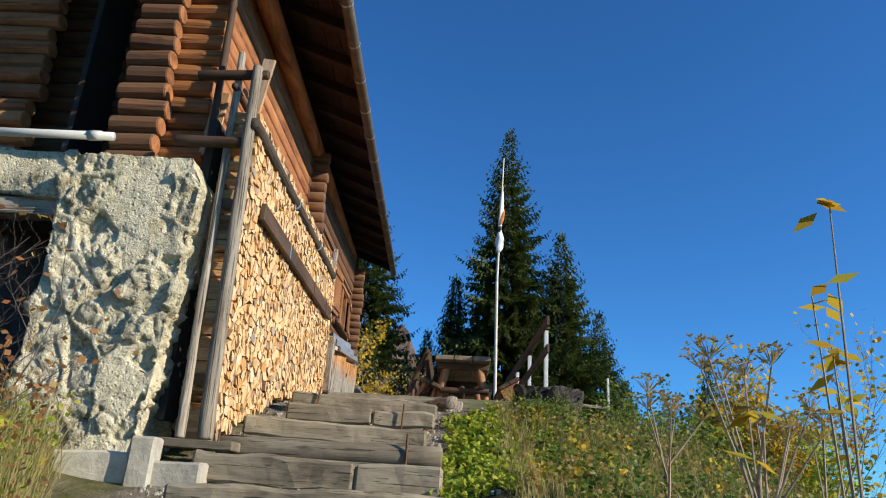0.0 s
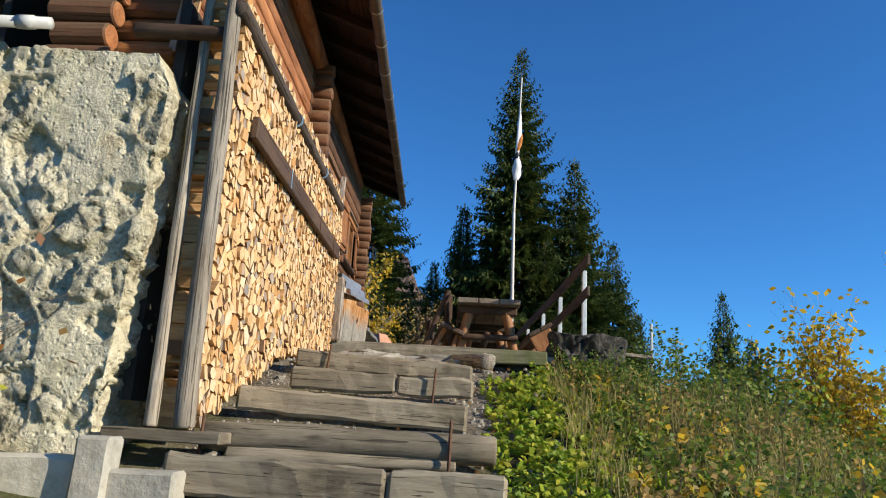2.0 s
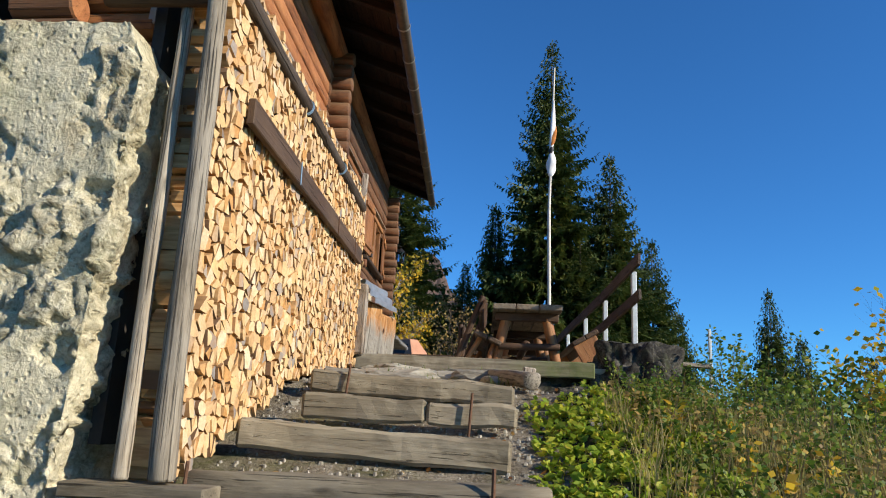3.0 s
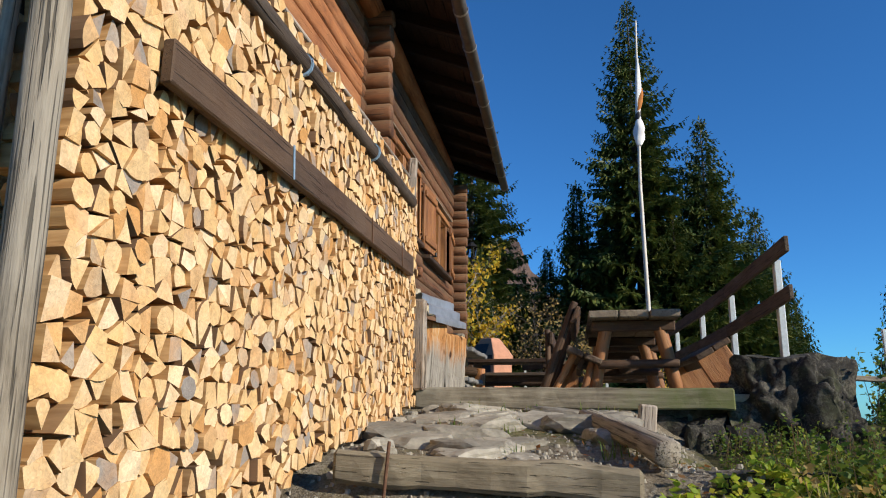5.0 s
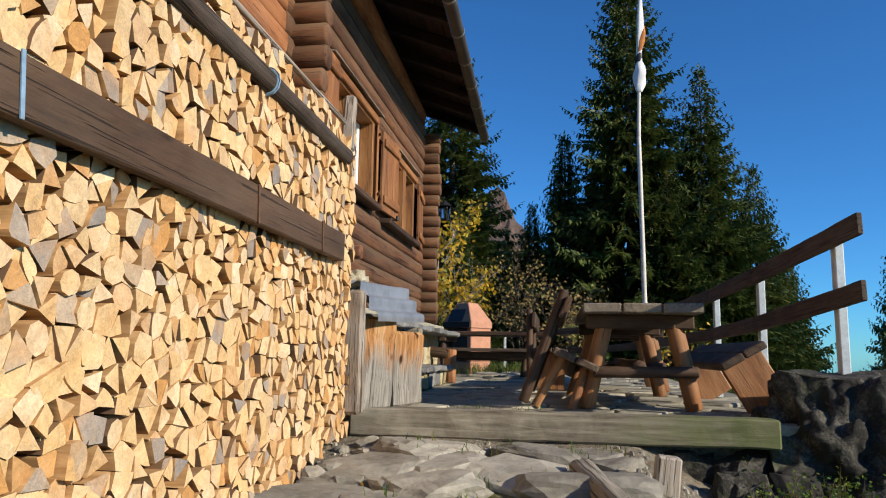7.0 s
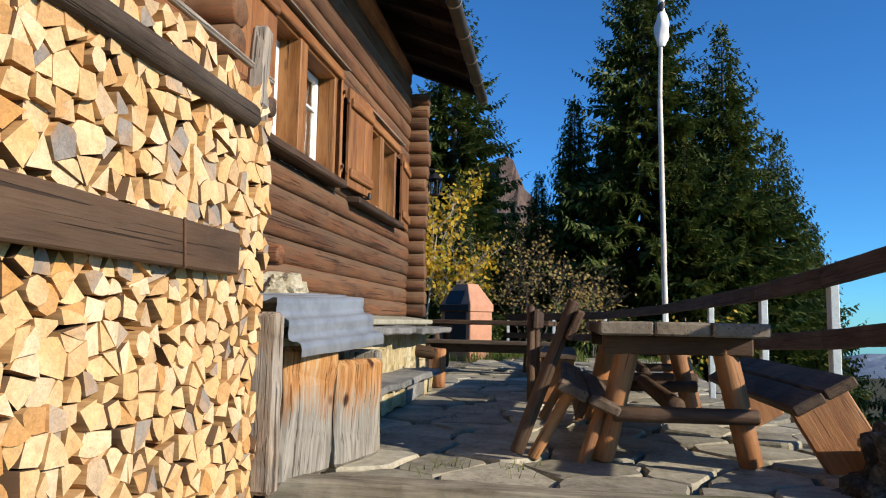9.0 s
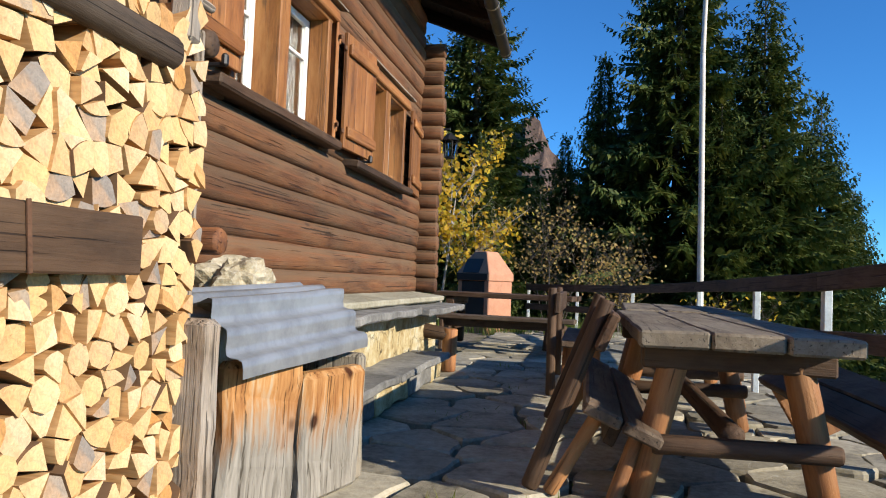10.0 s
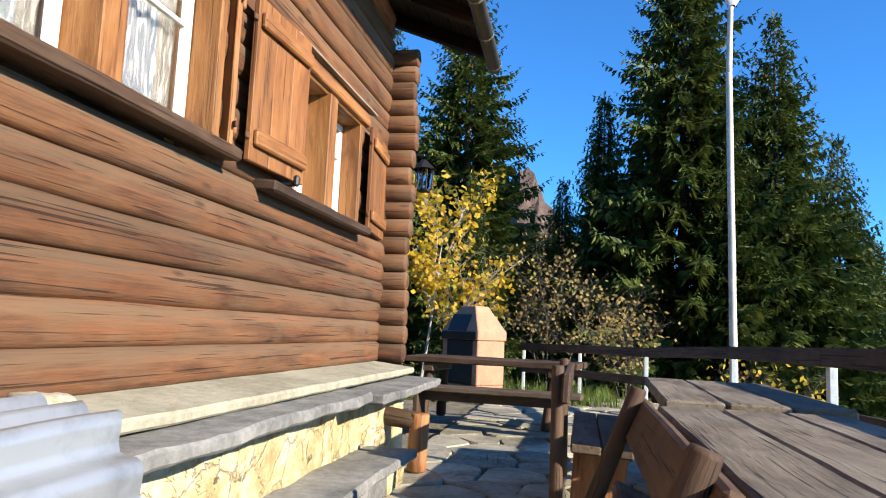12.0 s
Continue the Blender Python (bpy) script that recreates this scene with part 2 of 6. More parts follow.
SLAB = slab_wood()
CUT, SPLIT = cut_wood(), split_side()
TIN = Mat("tin", 0.42, 0.5)
_n = TIN.noise(TIN.place(), 5.0, 6, 0.7)
TIN.colour(TIN.ramp(_n, (0.35, (0.25, 0.262, 0.27)), (0.6, (0.38, 0.395, 0.405))))
TIN.link(TIN.ramp(TIN.noise(TIN.place(), 9.0, 5, 0.7), (0.35, (0.32, 0.32, 0.32)), (0.7, (0.48, 0.48, 0.48))), TIN.b.inputs["Roughness"])
TIN.bump(TIN.noise(TIN.place(), 60.0, 3), 0.15, 0.003)
TIN = TIN.m
WHITE = plain("white_paint", (0.78, 0.78, 0.75), 0.45, vary=0.07)
POST_METAL = plain("galvanised_post", (0.62, 0.66, 0.64), 0.5, 0.25, vary=0.18, scale=10)
IRON = plain("rusty_iron", (0.13, 0.065, 0.035), 0.85, 0.2, vary=0.4, scale=20)
BLACK = plain("black_iron", (0.02, 0.02, 0.022), 0.5, 0.3)
# near-black that stands in for shade in the room, cellar and woodpile
DARK = plain("painted_shade", (0.03, 0.026, 0.022), 0.9)
PIPE = plain("grey_pipe", (0.50, 0.51, 0.48), 0.5, 0.0, vary=0.1)
CONCRETE = rock("concrete", (0.21, 0.195, 0.135), (0.315, 0.295, 0.215), (0.40, 0.375, 0.285), 2.5)
KERB = rock("kerb_concrete", (0.36, 0.335, 0.26), (0.52, 0.49, 0.39), (0.62, 0.59, 0.48), 2.5)


def plaster_material():
    """Old lime plaster: ochre and pale patches, fine cracks, dark spalled holes."""
    k = Mat("yellow_plaster", 0.92, 0.0, 0.25)
    co = k.place((1, 1, 1), False)
    n1, n2, n3 = k.noise(co, 3.2, 7, 0.65, 0.4), k.noise(co, 18.0, 5, 0.65), k.noise(co, 5.5, 6, 0.7, 0.8)
    base = k.ramp(k.math("ADD", k.math("MULTIPLY", n1, 0.65), k.math("MULTIPLY", n2, 0.35)), (0.36, (0.30, 0.21, 0.09)), (0.50, (0.46, 0.38, 0.21)), (0.62, (0.58, 0.54, 0.40)))
    warp = k.t.nodes.new("ShaderNodeVectorMath")
    warp.operation = "ADD"
    k.link(co, warp.inputs[0])
    shift = k.t.nodes.new("ShaderNodeCombineXYZ")
    for i in range(3):
        k.link(k.math("MULTIPLY", n3, 0.22), shift.inputs[i])
    k.link(shift.outputs[0], warp.inputs[1])
    crack = k.ramp(k.cells(warp.outputs[0], 4.5, "DISTANCE_TO_EDGE"), (0.004, (0, 0, 0)), (0.02, (1, 1, 1)))
    base = k.mix(k.math("MULTIPLY", k.math("SUBTRACT", 1.0, crack), 0.3), base, (0.12, 0.085, 0.05))
    holes = k.ramp(n3, (0.62, (0, 0, 0)), (0.67, (1, 1, 1)))
    base = k.mix(k.math("MULTIPLY", holes, 0.8), base, (0.10, 0.075, 0.05))
    k.colour(base)
    k.bump(k.math("SUBTRACT", k.math("ADD", n2, k.math("MULTIPLY", crack, 0.6)), k.math("MULTIPLY", holes, 1.2)), 0.8, 0.02)
    return k.m


PLASTER = plaster_material()
SLATE = rock("grey_slate", (0.085, 0.085, 0.08), (0.17, 0.168, 0.158), (0.28, 0.275, 0.255), 2.5, 0.1)
FLAG = rock("flagstone", (0.17, 0.155, 0.12), (0.30, 0.275, 0.22), (0.42, 0.39, 0.315), 2.2, 0.15)
FLOORSTONE = rock("terrace_stone", (0.15, 0.132, 0.092), (0.31, 0.28, 0.205), (0.45, 0.41, 0.31), 2.6, 0.2)


def pier_material():
    k = Mat("pier_stone", 0.92, 0.0, 0.3)
    co = k.place((1, 1, 1), False)
    n1, n2, n3 = k.noise(co, 2.6, 8, 0.68, 0.4), k.noise(co, 15.0, 6, 0.7, 0.5), k.noise(co, 60.0, 4, 0.7)
    mixn = k.math("ADD", k.math("ADD", k.math("MULTIPLY", n1, 0.45), k.math("MULTIPLY", n2, 0.35)), k.math("MULTIPLY", n3, 0.2))
    base = k.ramp(mixn, (0.39, (0.15, 0.135, 0.085)), (0.46, (0.47, 0.43, 0.29)), (0.53, (0.68, 0.62, 0.43)), (0.66, (0.80, 0.74, 0.55)))
    base = k.mix(k.math("MULTIPLY", k.ramp(k.noise(co, 3.4, 5, 0.6), (0.56, (0, 0, 0)), (0.66, (1, 1, 1))), 0.55), base, (0.40, 0.31, 0.17))
    base = k.mix(k.math("MULTIPLY", k.ramp(k.noise(co, 1.9, 6, 0.7), (0.55, (0, 0, 0)), (0.7, (1, 1, 1))), 0.5), base, (0.20, 0.22, 0.09))
    mask = k.t.nodes.new("ShaderNodeAttribute")
    mask.attribute_name = "stone"
    face = k.ramp(k.math("ADD", k.math("MULTIPLY", n2, 0.6), k.math("MULTIPLY", n3, 0.4)), (0.38, (0.07, 0.065, 0.045)), (0.5, (0.28, 0.26, 0.19)), (0.62, (0.62, 0.59, 0.47)))
    k.colour(k.mix(k.math("MULTIPLY", mask.outputs["Fac"], 0.32), base, face))
    pits = k.ramp(k.cells(co, 24.0), (0.08, (0, 0, 0)), (0.34, (1, 1, 1)))
    k.bump(k.math("ADD", k.math("ADD", n2, k.math("MULTIPLY", n3, 0.5)), k.math("MULTIPLY", pits, 0.5)), 1.0, 0.022)
    return k.m


PIER = pier_material()
MOSSY = rock("mossy_rock", (0.007, 0.006, 0.005), (0.018, 0.016, 0.012), (0.125, 0.114, 0.090), 5.5, 0.35)
OCHRE = rock("ochre_rock", (0.28, 0.22, 0.12), (0.48, 0.42, 0.29), (0.66, 0.62, 0.50), 7.0)
TERRA = plain("terracotta", (0.46, 0.225, 0.135), 0.85, vary=0.18, scale=3)
CLIFF = rock("cliff", (0.045, 0.034, 0.032), (0.095, 0.062, 0.050), (0.19, 0.115, 0.078), 0.05)
# the last, bright yellow-green tone paints sunlit specks among darker needles
NEEDLES = foliage("spruce_needles", [(0.032, 0.056, 0.013), (0.070, 0.100, 0.022), (0.044, 0.074, 0.017), (0.175, 0.182, 0.042)], 0.5, 0.18)
YELLOW = foliage("yellow_leaves", [(0.64, 0.42, 0.03), (0.72, 0.52, 0.05), (0.52, 0.30, 0.03), (0.42, 0.42, 0.06)], 0.55, 0.5)
BROWNLEAF = foliage("brown_leaves", [(0.38, 0.25, 0.08), (0.52, 0.37, 0.11), (0.32, 0.22, 0.09), (0.48, 0.41, 0.13)], 0.6, 0.5)
GREENLEAF = foliage("green_leaves", [(0.17, 0.28, 0.03), (0.31, 0.43, 0.04), (0.45, 0.52, 0.06), (0.62, 0.55, 0.07)], 0.55, 0.55)
DARKLEAF = foliage("dark_leaves", [(0.05, 0.105, 0.016), (0.10, 0.17, 0.025), (0.17, 0.24, 0.035), (0.30, 0.31, 0.05)], 0.5, 0.45)
RUSTLEAF = foliage("rust_leaves", [(0.30, 0.12, 0.035), (0.42, 0.20, 0.06), (0.22, 0.10, 0.05), (0.46, 0.30, 0.10)], 0.6, 0.45)
DRYGRASS = foliage("dry_grass", [(0.48, 0.38, 0.17), (0.36, 0.31, 0.11), (0.26, 0.28, 0.07), (0.56, 0.46, 0.22)], 0.7, 0.5)
GRASS = foliage("grass_blades", [(0.07, 0.13, 0.02), (0.11, 0.18, 0.03), (0.17, 0.21, 0.045), (0.24, 0.23, 0.08)], 0.6, 0.5)
STALK = plain("dry_stalk", (0.34, 0.26, 0.17), 0.8, vary=0.3, scale=12)
BARK = rock("bark", (0.045, 0.035, 0.028), (0.10, 0.08, 0.065), (0.19, 0.16, 0.14), 8.0)
PALEBARK = rock("pale_bark", (0.20, 0.18, 0.15), (0.38, 0.35, 0.31), (0.52, 0.50, 0.46), 8.0)


def ground_material():
    k = Mat("earth", 0.95, 0.0, 0.2)
    co = k.place((1, 1, 1), False)
    n1, n2, n3 = k.noise(co, 0.6, 6, 0.65), k.noise(co, 5.0, 6, 0.7), k.noise(co, 45.0, 4, 0.7)
    soil = k.ramp(k.math("ADD", k.math("MULTIPLY", n2, 0.5), k.math("MULTIPLY", n3, 0.5)), (0.36, (0.10, 0.08, 0.055)), (0.5, (0.21, 0.18, 0.13)), (0.66, (0.36, 0.325, 0.26)))
    turf = k.ramp(n2, (0.35, (0.06, 0.075, 0.02)), (0.6, (0.15, 0.14, 0.05)))
    k.colour(k.mix(k.ramp(n1, (0.50, (0, 0, 0)), (0.60, (1, 1, 1))), soil, turf))
    k.bump(k.math("ADD", n2, n3), 0.8, 0.03)
    return k.m


def turf_material():
    k = Mat("turf", 0.95, 0.0, 0.2)
    co = k.place((1, 1, 1), False)
    n1, n2 = k.noise(co, 0.5, 6, 0.65), k.noise(co, 9.0, 6, 0.7)
    k.colour(k.ramp(k.math("ADD", k.math("MULTIPLY", n1, 0.5), k.math("MULTIPLY", n2, 0.5)), (0.36, (0.022, 0.026, 0.009)), (0.5, (0.050, 0.048, 0.019)), (0.66, (0.105, 0.088, 0.042))))
    k.bump(n2, 0.8, 0.05)
    return k.m


EARTH, TURF = ground_material(), turf_material()
GLASS = Mat("glass", 0.02)
GLASS.b.inputs["Transmission Weight"].default_value = 1.0
GLASS.b.inputs["IOR"].default_value = 1.45
GLASS.colour((0.95, 0.97, 0.98))
GLASS = GLASS.m
LACE = Mat("lace", 0.9)
_c = LACE.noise(LACE.place((1, 90, 9)), 1.0, 3, 0.5)
LACE.colour((0.27, 0.275, 0.27))
LACE.link(LACE.ramp(_c, (0.42, (0.28, 0.28, 0.28)), (0.58, (0.62, 0.62, 0.62))), LACE.b.inputs["Alpha"])
LACE = LACE.m


# ---- builders ----
def mesh_of(name, bm, *materials, smooth=False):
    me = bpy.data.meshes.new(name)
    bm.normal_update()
    bm.to_mesh(me)
    bm.free()
    for m in materials:
        me.materials.append(m)
    if smooth:
        me.polygons.foreach_set("use_smooth", [True] * len(me.polygons))
    return me


def thing(name, loc, label, category, group="", kind="", rot=(0, 0, 0)):
    ob = new(name)
    ob.matrix_basis = pose(*loc, *rot)
    ob.empty_display_size = 0.1
    return tagged(ob, label, category, group, kind)


def part(name, bm, material, parent, label="", loc=(0, 0, 0), rot=(0, 0, 0), smooth=False):
    mats = material if isinstance(material, tuple) else (material,)
    ob = new(name, mesh_of(name, bm, *mats, smooth=smooth))
    ob.matrix_basis = pose(*loc, *rot)
    if parent is not None:
        ob.parent = parent
    if label:
        ob["label"] = label
    return ob


def bm_board(sx, sy, sz, bevel=0.006, rough=0.0, seg=1):
    """A board round its middle, worn along its length."""
    bm = bmesh.new()
    bmesh.ops.create_cube(bm, size=1.0)
    bmesh.ops.scale(bm, vec=(sx, sy, sz), verts=bm.verts)
    b = min(bevel, 0.3 * min(sx, sy, sz))
    if b > 0:
        bmesh.ops.bevel(bm, geom=list(bm.edges), offset=b, segments=seg, affect="EDGES", profile=0.6)
    if rough > 0:
        size = (sx, sy, sz)
        a = max(range(3), key=lambda i: size[i])
        long_edges = [e for e in bm.edges if abs((e.verts[0].co - e.verts[1].co)[a]) > 0.8 * size[a]]
        bmesh.ops.subdivide_edges(bm, edges=long_edges, cuts=max(2, int(size[a] / 0.09)), use_grid_fill=True)
        s = random.uniform(0, 50)
        for v in bm.verts:
            p = v.co + Vector((s, s, s))
            v.co += Vector([0.0 if i == a else rough * noise.noise(p * 3.1 + Vector((7 * i, 0, 0))) + 0.4 * rough * noise.noise(p * 11 + Vector((0, 5 * i, 0))) for i in range(3)])
    return bm


def long_axis(*s):
    return max(range(3), key=lambda i: s[i])


def board(name, size, loc, kind, parent=None, rot=(0, 0, 0), bevel=0.006, rough=0.0, label=""):
    m = wood(kind, long_axis(*size)) if isinstance(kind, str) else kind
    return part(name, bm_board(*size, bevel, rough), m, parent, label, loc, rot)


def bm_log(r, length, sides=12, rough=0.06, taper=1.0, cuts=8, flat=1.0, square=1.0):
    """A round log along x, with uneven skin and slightly rounded ends."""
    verts, faces = [], []
    s = random.uniform(0, 90)
    xs = [-length / 2] + [-length / 2 + 0.02 * length * 0 + 0.012] + [length * (i / cuts - 0.5) for i in range(1, cuts)] + [length / 2 - 0.012, length / 2]
    for i, x in enumerate(xs):
        k = 0.88 if i in (0, len(xs) - 1) else 1.0
        f = 1 + (taper - 1) * (x / length + 0.5)
        for j in range(sides):
            a = 2 * math.pi * j / sides
            n = 1 + rough * noise.noise(Vector((x * 2.2 + s, 1.3 * math.cos(a) + s, 1.3 * math.sin(a))))
            c, e = math.cos(a), math.sin(a)
            verts.append((x, r * k * f * n * math.copysign(abs(c) ** square, c), r * k * f * n * math.copysign(abs(e) ** square, e) * flat))
    for i in range(len(xs) - 1):
        for j in range(sides):
            q = (j + 1) % sides
            faces.append((i * sides + j, i * sides + q, (i + 1) * sides + q, (i + 1) * sides + j))
    faces.append(tuple(reversed(range(sides))))
    faces.append(tuple((len(xs) - 1) * sides + j for j in range(sides)))
    bm = bmesh.new()
    vs = [bm.verts.new(v) for v in verts]
    for f in faces:
        bm.faces.new([vs[i] for i in f])
    bmesh.ops.recalc_face_normals(bm, faces=bm.faces)
    return bm


def turn_to(way):
    """Euler degrees that turn local x along way."""
    e = Vector(way).to_track_quat("X", "Z").to_euler()
    return tuple(math.degrees(a) for a in e)


def log_between(name, a, b, r, kind, parent=None, label="", taper=1.0, rough=0.08, sides=12, flat=1.0):
    a, b = Vector(a), Vector(b)
    m = wood(kind, 0) if isinstance(kind, str) else kind
    return part(name, bm_log(r, (b - a).length, sides, rough, taper, max(4, int((b - a).length / 0.15)), flat), m, parent, label, tuple((a + b) / 2), turn_to(b - a), smooth=sides > 8)


def bm_rock(size, seed, sub=3, rough=0.25, cap=0.40):
    bm = bmesh.new()
    bmesh.ops.create_icosphere(bm, subdivisions=sub, radius=0.5)
    o = Vector((seed * 3.7, seed * 1.9, seed * 5.3))
    for v in bm.verts:
        p = v.co.normalized()
        n = 1 + rough * (noise.noise(p * 1.6 + o) + 0.55 * noise.noise(p * 4.0 + o) + 0.3 * noise.noise(p * 9.0 + o))
        c = p * 0.5 * n
        c = Vector([math.copysign(min(abs(t), cap + 0.04 * noise.noise(p * 3 + o)), t) for t in c])
        v.co = Vector((c.x * size[0], c.y * size[1], c.z * size[2])) * 1.15
    return bm


def clip_poly(poly, px, py, nx, ny):
    """Keeps the side of the line where (p - (px, py)) . n is below zero."""
    out = []
    for i in range(len(poly)):
        a, b = poly[i], poly[(i + 1) % len(poly)]
        da = (a[0] - px) * nx + (a[1] - py) * ny
        db = (b[0] - px) * nx + (b[1] - py) * ny
        if da <= 0:
            out.append(a)
        if (da < 0) != (db < 0):
            t = da / (da - db)
            out.append((a[0] + t * (b[0] - a[0]), a[1] + t * (b[1] - a[1])))
    return out


def cells_of(points, box, near=22):
    """The cell of each point among its neighbours."""
    p = np.array(points)
    res = []
    for i in range(len(p)):
        d = ((p - p[i]) ** 2).sum(1)
        poly = [(box[0], box[1]), (box[2], box[1]), (box[2], box[3]), (box[0], box[3])]
        for j in np.argsort(d)[1:near]:
            m, n = (p[i] + p[j]) / 2, p[j] - p[i]
            poly = clip_poly(poly, m[0], m[1], n[0], n[1])
            if len(poly) < 3:
                break
        res.append(poly)
    return res


def simplify(poly, least):
    """Takes away the shortest sides until none is under the least length, or four are left."""
    poly = [Vector(p) for p in poly]
    while len(poly) > 3:
        lens = [(poly[i] - poly[(i + 1) % len(poly)]).length for i in range(len(poly))]
        k = min(range(len(lens)), key=lambda i: lens[i])
        if lens[k] > least:
            break
        j = (k + 1) % len(poly)
        poly[k] = (poly[k] + poly[j]) / 2
        poly.pop(j)
    return poly


def inset(poly, d):
    c = sum(poly, Vector((0, 0))) / len(poly)
    r = max(1e-4, sum((p - c).length for p in poly) / len(poly))
    return [c + (p - c) * max(0.3, 1 - d / r) for p in poly]


def prism(verts, faces, ring, front, back, mats=None, slots=(0, 1)):
    """Adds a prism from two rings of the same length."""
    n, b = len(ring), len(verts)
    verts.extend(front)
    verts.extend(back)
    faces.append(tuple(range(b, b + n)))
    faces.append(tuple(reversed(range(b + n, b + 2 * n))))
    for i in range(n):
        j = (i + 1) % n
        faces.append((b + i, b + n + i, b + n + j, b + j))
    if mats is not None:
        mats.extend([slots[0], slots[0]] + [slots[1]] * n)


def raw_mesh(name, verts, faces, materials, idx=None, smooth=False):
    me = bpy.data.meshes.new(name)
    me.from_pydata([tuple(v) for v in verts], [], faces)
    for m in materials:
        me.materials.append(m)
    if idx is not None:
        me.polygons.foreach_set("material_index", idx)
    if smooth:
        me.polygons.foreach_set("use_smooth", [True] * len(me.polygons))
    me.update()
    return me

# ---- ground ----
PROFILE = [(-400, -60), (-30, -9), (-3.0, -1.85), (-0.5, -1.15), (4.1, 0.0), (4.75, 0.14), (5.45, 0.33), (5.9, 0.50), (6.45, 0.68), (6.7, 0.84), (7.6, 0.93), (9.0, 1.10), (9.2, 1.19), (22, 1.19), (40, -1.0), (400, -30)]
PY, PZ = [p[0] for p in PROFILE], [p[1] for p in PROFILE]


def smooth(a, b, v):
    t = min(1.0, max(0.0, (v - a) / (b - a)))
    return t * t * (3 - 2 * t)


def ground_at(x, y):
    z = float(np.interp(y, PY, PZ))
    if y < 9.2:
        z += 0.10 * smooth(0.30, 0.7, x) * (1 - smooth(6.3, 7.2, y))
        z -= 0.28 * smooth(0.25, 0.8, x) * smooth(6.6, 7.4, y)
    edge = 1.3 + 0.5 * smooth(8.8, 9.2, y)
    if x > edge:
        d = x - edge
        z -= 0.42 * min(d, 3.0) + 0.55 * max(0.0, min(d - 3.0, 150.0)) ** 0.98
    if x < -1.55 and y < 4.4:
        z += 0.22 * smooth(1.55, 3.2, -x)
    if x < -7:
        z += 0.3 * (min(-x, 300) - 7)
    far = smooth(2.5, 12, abs(x)) + smooth(24, 34, y) + smooth(2, 10, -y)
    z += 0.5 * far * noise.noise(Vector((x * 0.13, y * 0.13, 3.0))) + 0.02 * noise.noise(Vector((x * 2.3, y * 2.3, 0)))
    return z


def spread(lo, hi, step, reach):
    out = list(np.arange(lo, hi + 1e-6, step))
    d, a, b = step, lo, hi
    left, right = [], []
    while b < reach:
        d *= 1.28
        a, b = a - d, b + d
        left.insert(0, a)
        right.append(b)
    return left + out + right


gx, gy = spread(-4.0, 4.5, 0.16, 2500), spread(-2.5, 22.0, 0.16, 2500)
gv = [(x, y, ground_at(x, y)) for y in gy for x in gx]
W = len(gx)
gf, gi = [], []
for j in range(len(gy) - 1):
    for i in range(W - 1):
        gf.append((j * W + i, j * W + i + 1, (j + 1) * W + i + 1, (j + 1) * W + i))
        x, y = gx[i], gy[j]
        edge_x = 0.35 if y < 6.6 else 0.8
        gi.append(0 if (-2.2 < x < edge_x + 0.12 * math.sin(5 * y) and -0.5 < y < 22) or (-3.5 < x < 1.9 and 9 < y < 22) else 1)
ground = new("ground", raw_mesh("ground", gv, gf, [EARTH, TURF], gi, smooth=True))
tagged(ground, "stony earth and autumn turf of a steep mountain slope", "ground", kind="structure")

# ---- the log house: walls ----
WALL_X = -2.06
LOG = 0.166


def crown_logs(parent, y, x0, x1, z0, z1, kind, pitch=LOG, grow=0.0):
    """Ends of cross logs that stand out of the wall, one upon the other."""
    n = int((z1 - z0) / pitch)
    for i in range(n):
        z = z0 + (i + 0.5) * pitch
        out = x1 + random.uniform(-0.02, 0.02) + grow * i / n
        part("log_end", bm_log(pitch * 0.54, out - x0, 12, 0.05, 1.0, 4), wood(kind, 0), parent, "", ((x0 + out) / 2, y + random.uniform(-0.008, 0.008), z), (0, 0, 0), smooth=True)


def log_wall(parent, y0, y1, z0, z1, kind, holes=()):
    n = int(round((z1 - z0) / LOG))
    for i in range(n):
        z = z0 + (i + 0.5) * LOG
        runs = [(y0, y1)]
        for a, b, c, d in holes:
            if c - 0.04 < z < d + 0.04:
                runs = [s for r in runs for s in ((r[0], min(r[1], a)), (max(r[0], b), r[1])) if s[1] - s[0] > 0.05]
        for a, b in runs:
            part("log", bm_log(LOG * 0.56, b - a, 20, 0.05, 1.0, max(4, int((b - a) / 0.12)), 0.97, 0.54), wood(kind, 0), parent, "", (WALL_X - 0.03 + random.uniform(-0.012, 0.012), (a + b) / 2, z + random.uniform(-0.006, 0.006)), (0, 0, 90), smooth=True)


WIN = [(10.06, 11.36, 3.10, 3.92), (12.24, 13.43, 3.04, 3.80)]
wall_side = thing("wall_east", (0, 0, 0), "dark brown weathered log wall of a mountain hut", "wall", kind="structure")
log_wall(wall_side, 9.1, 14.34, 2.02, 5.02, "logs_old", WIN)
crown_logs(wall_side, 14.36, WALL_X - 0.4, -1.80, 2.02, 4.85, "logs_old", 0.152, 0.03)
crown_logs(wall_side, 9.28, WALL_X - 0.4, -1.76, 3.30, 5.1, "logs_old", LOG)
wall_front = thing("wall_east_new", (0, 0, 0), "orange stained log wall of the hut's newer end", "wall", kind="structure")
log_wall(wall_front, 4.95, 9.14, 2.35, 5.02, "logs_new")
gable = thing("wall_south", (0, 0, 0), "log gable wall in deep shade under the eaves", "wall", kind="structure")
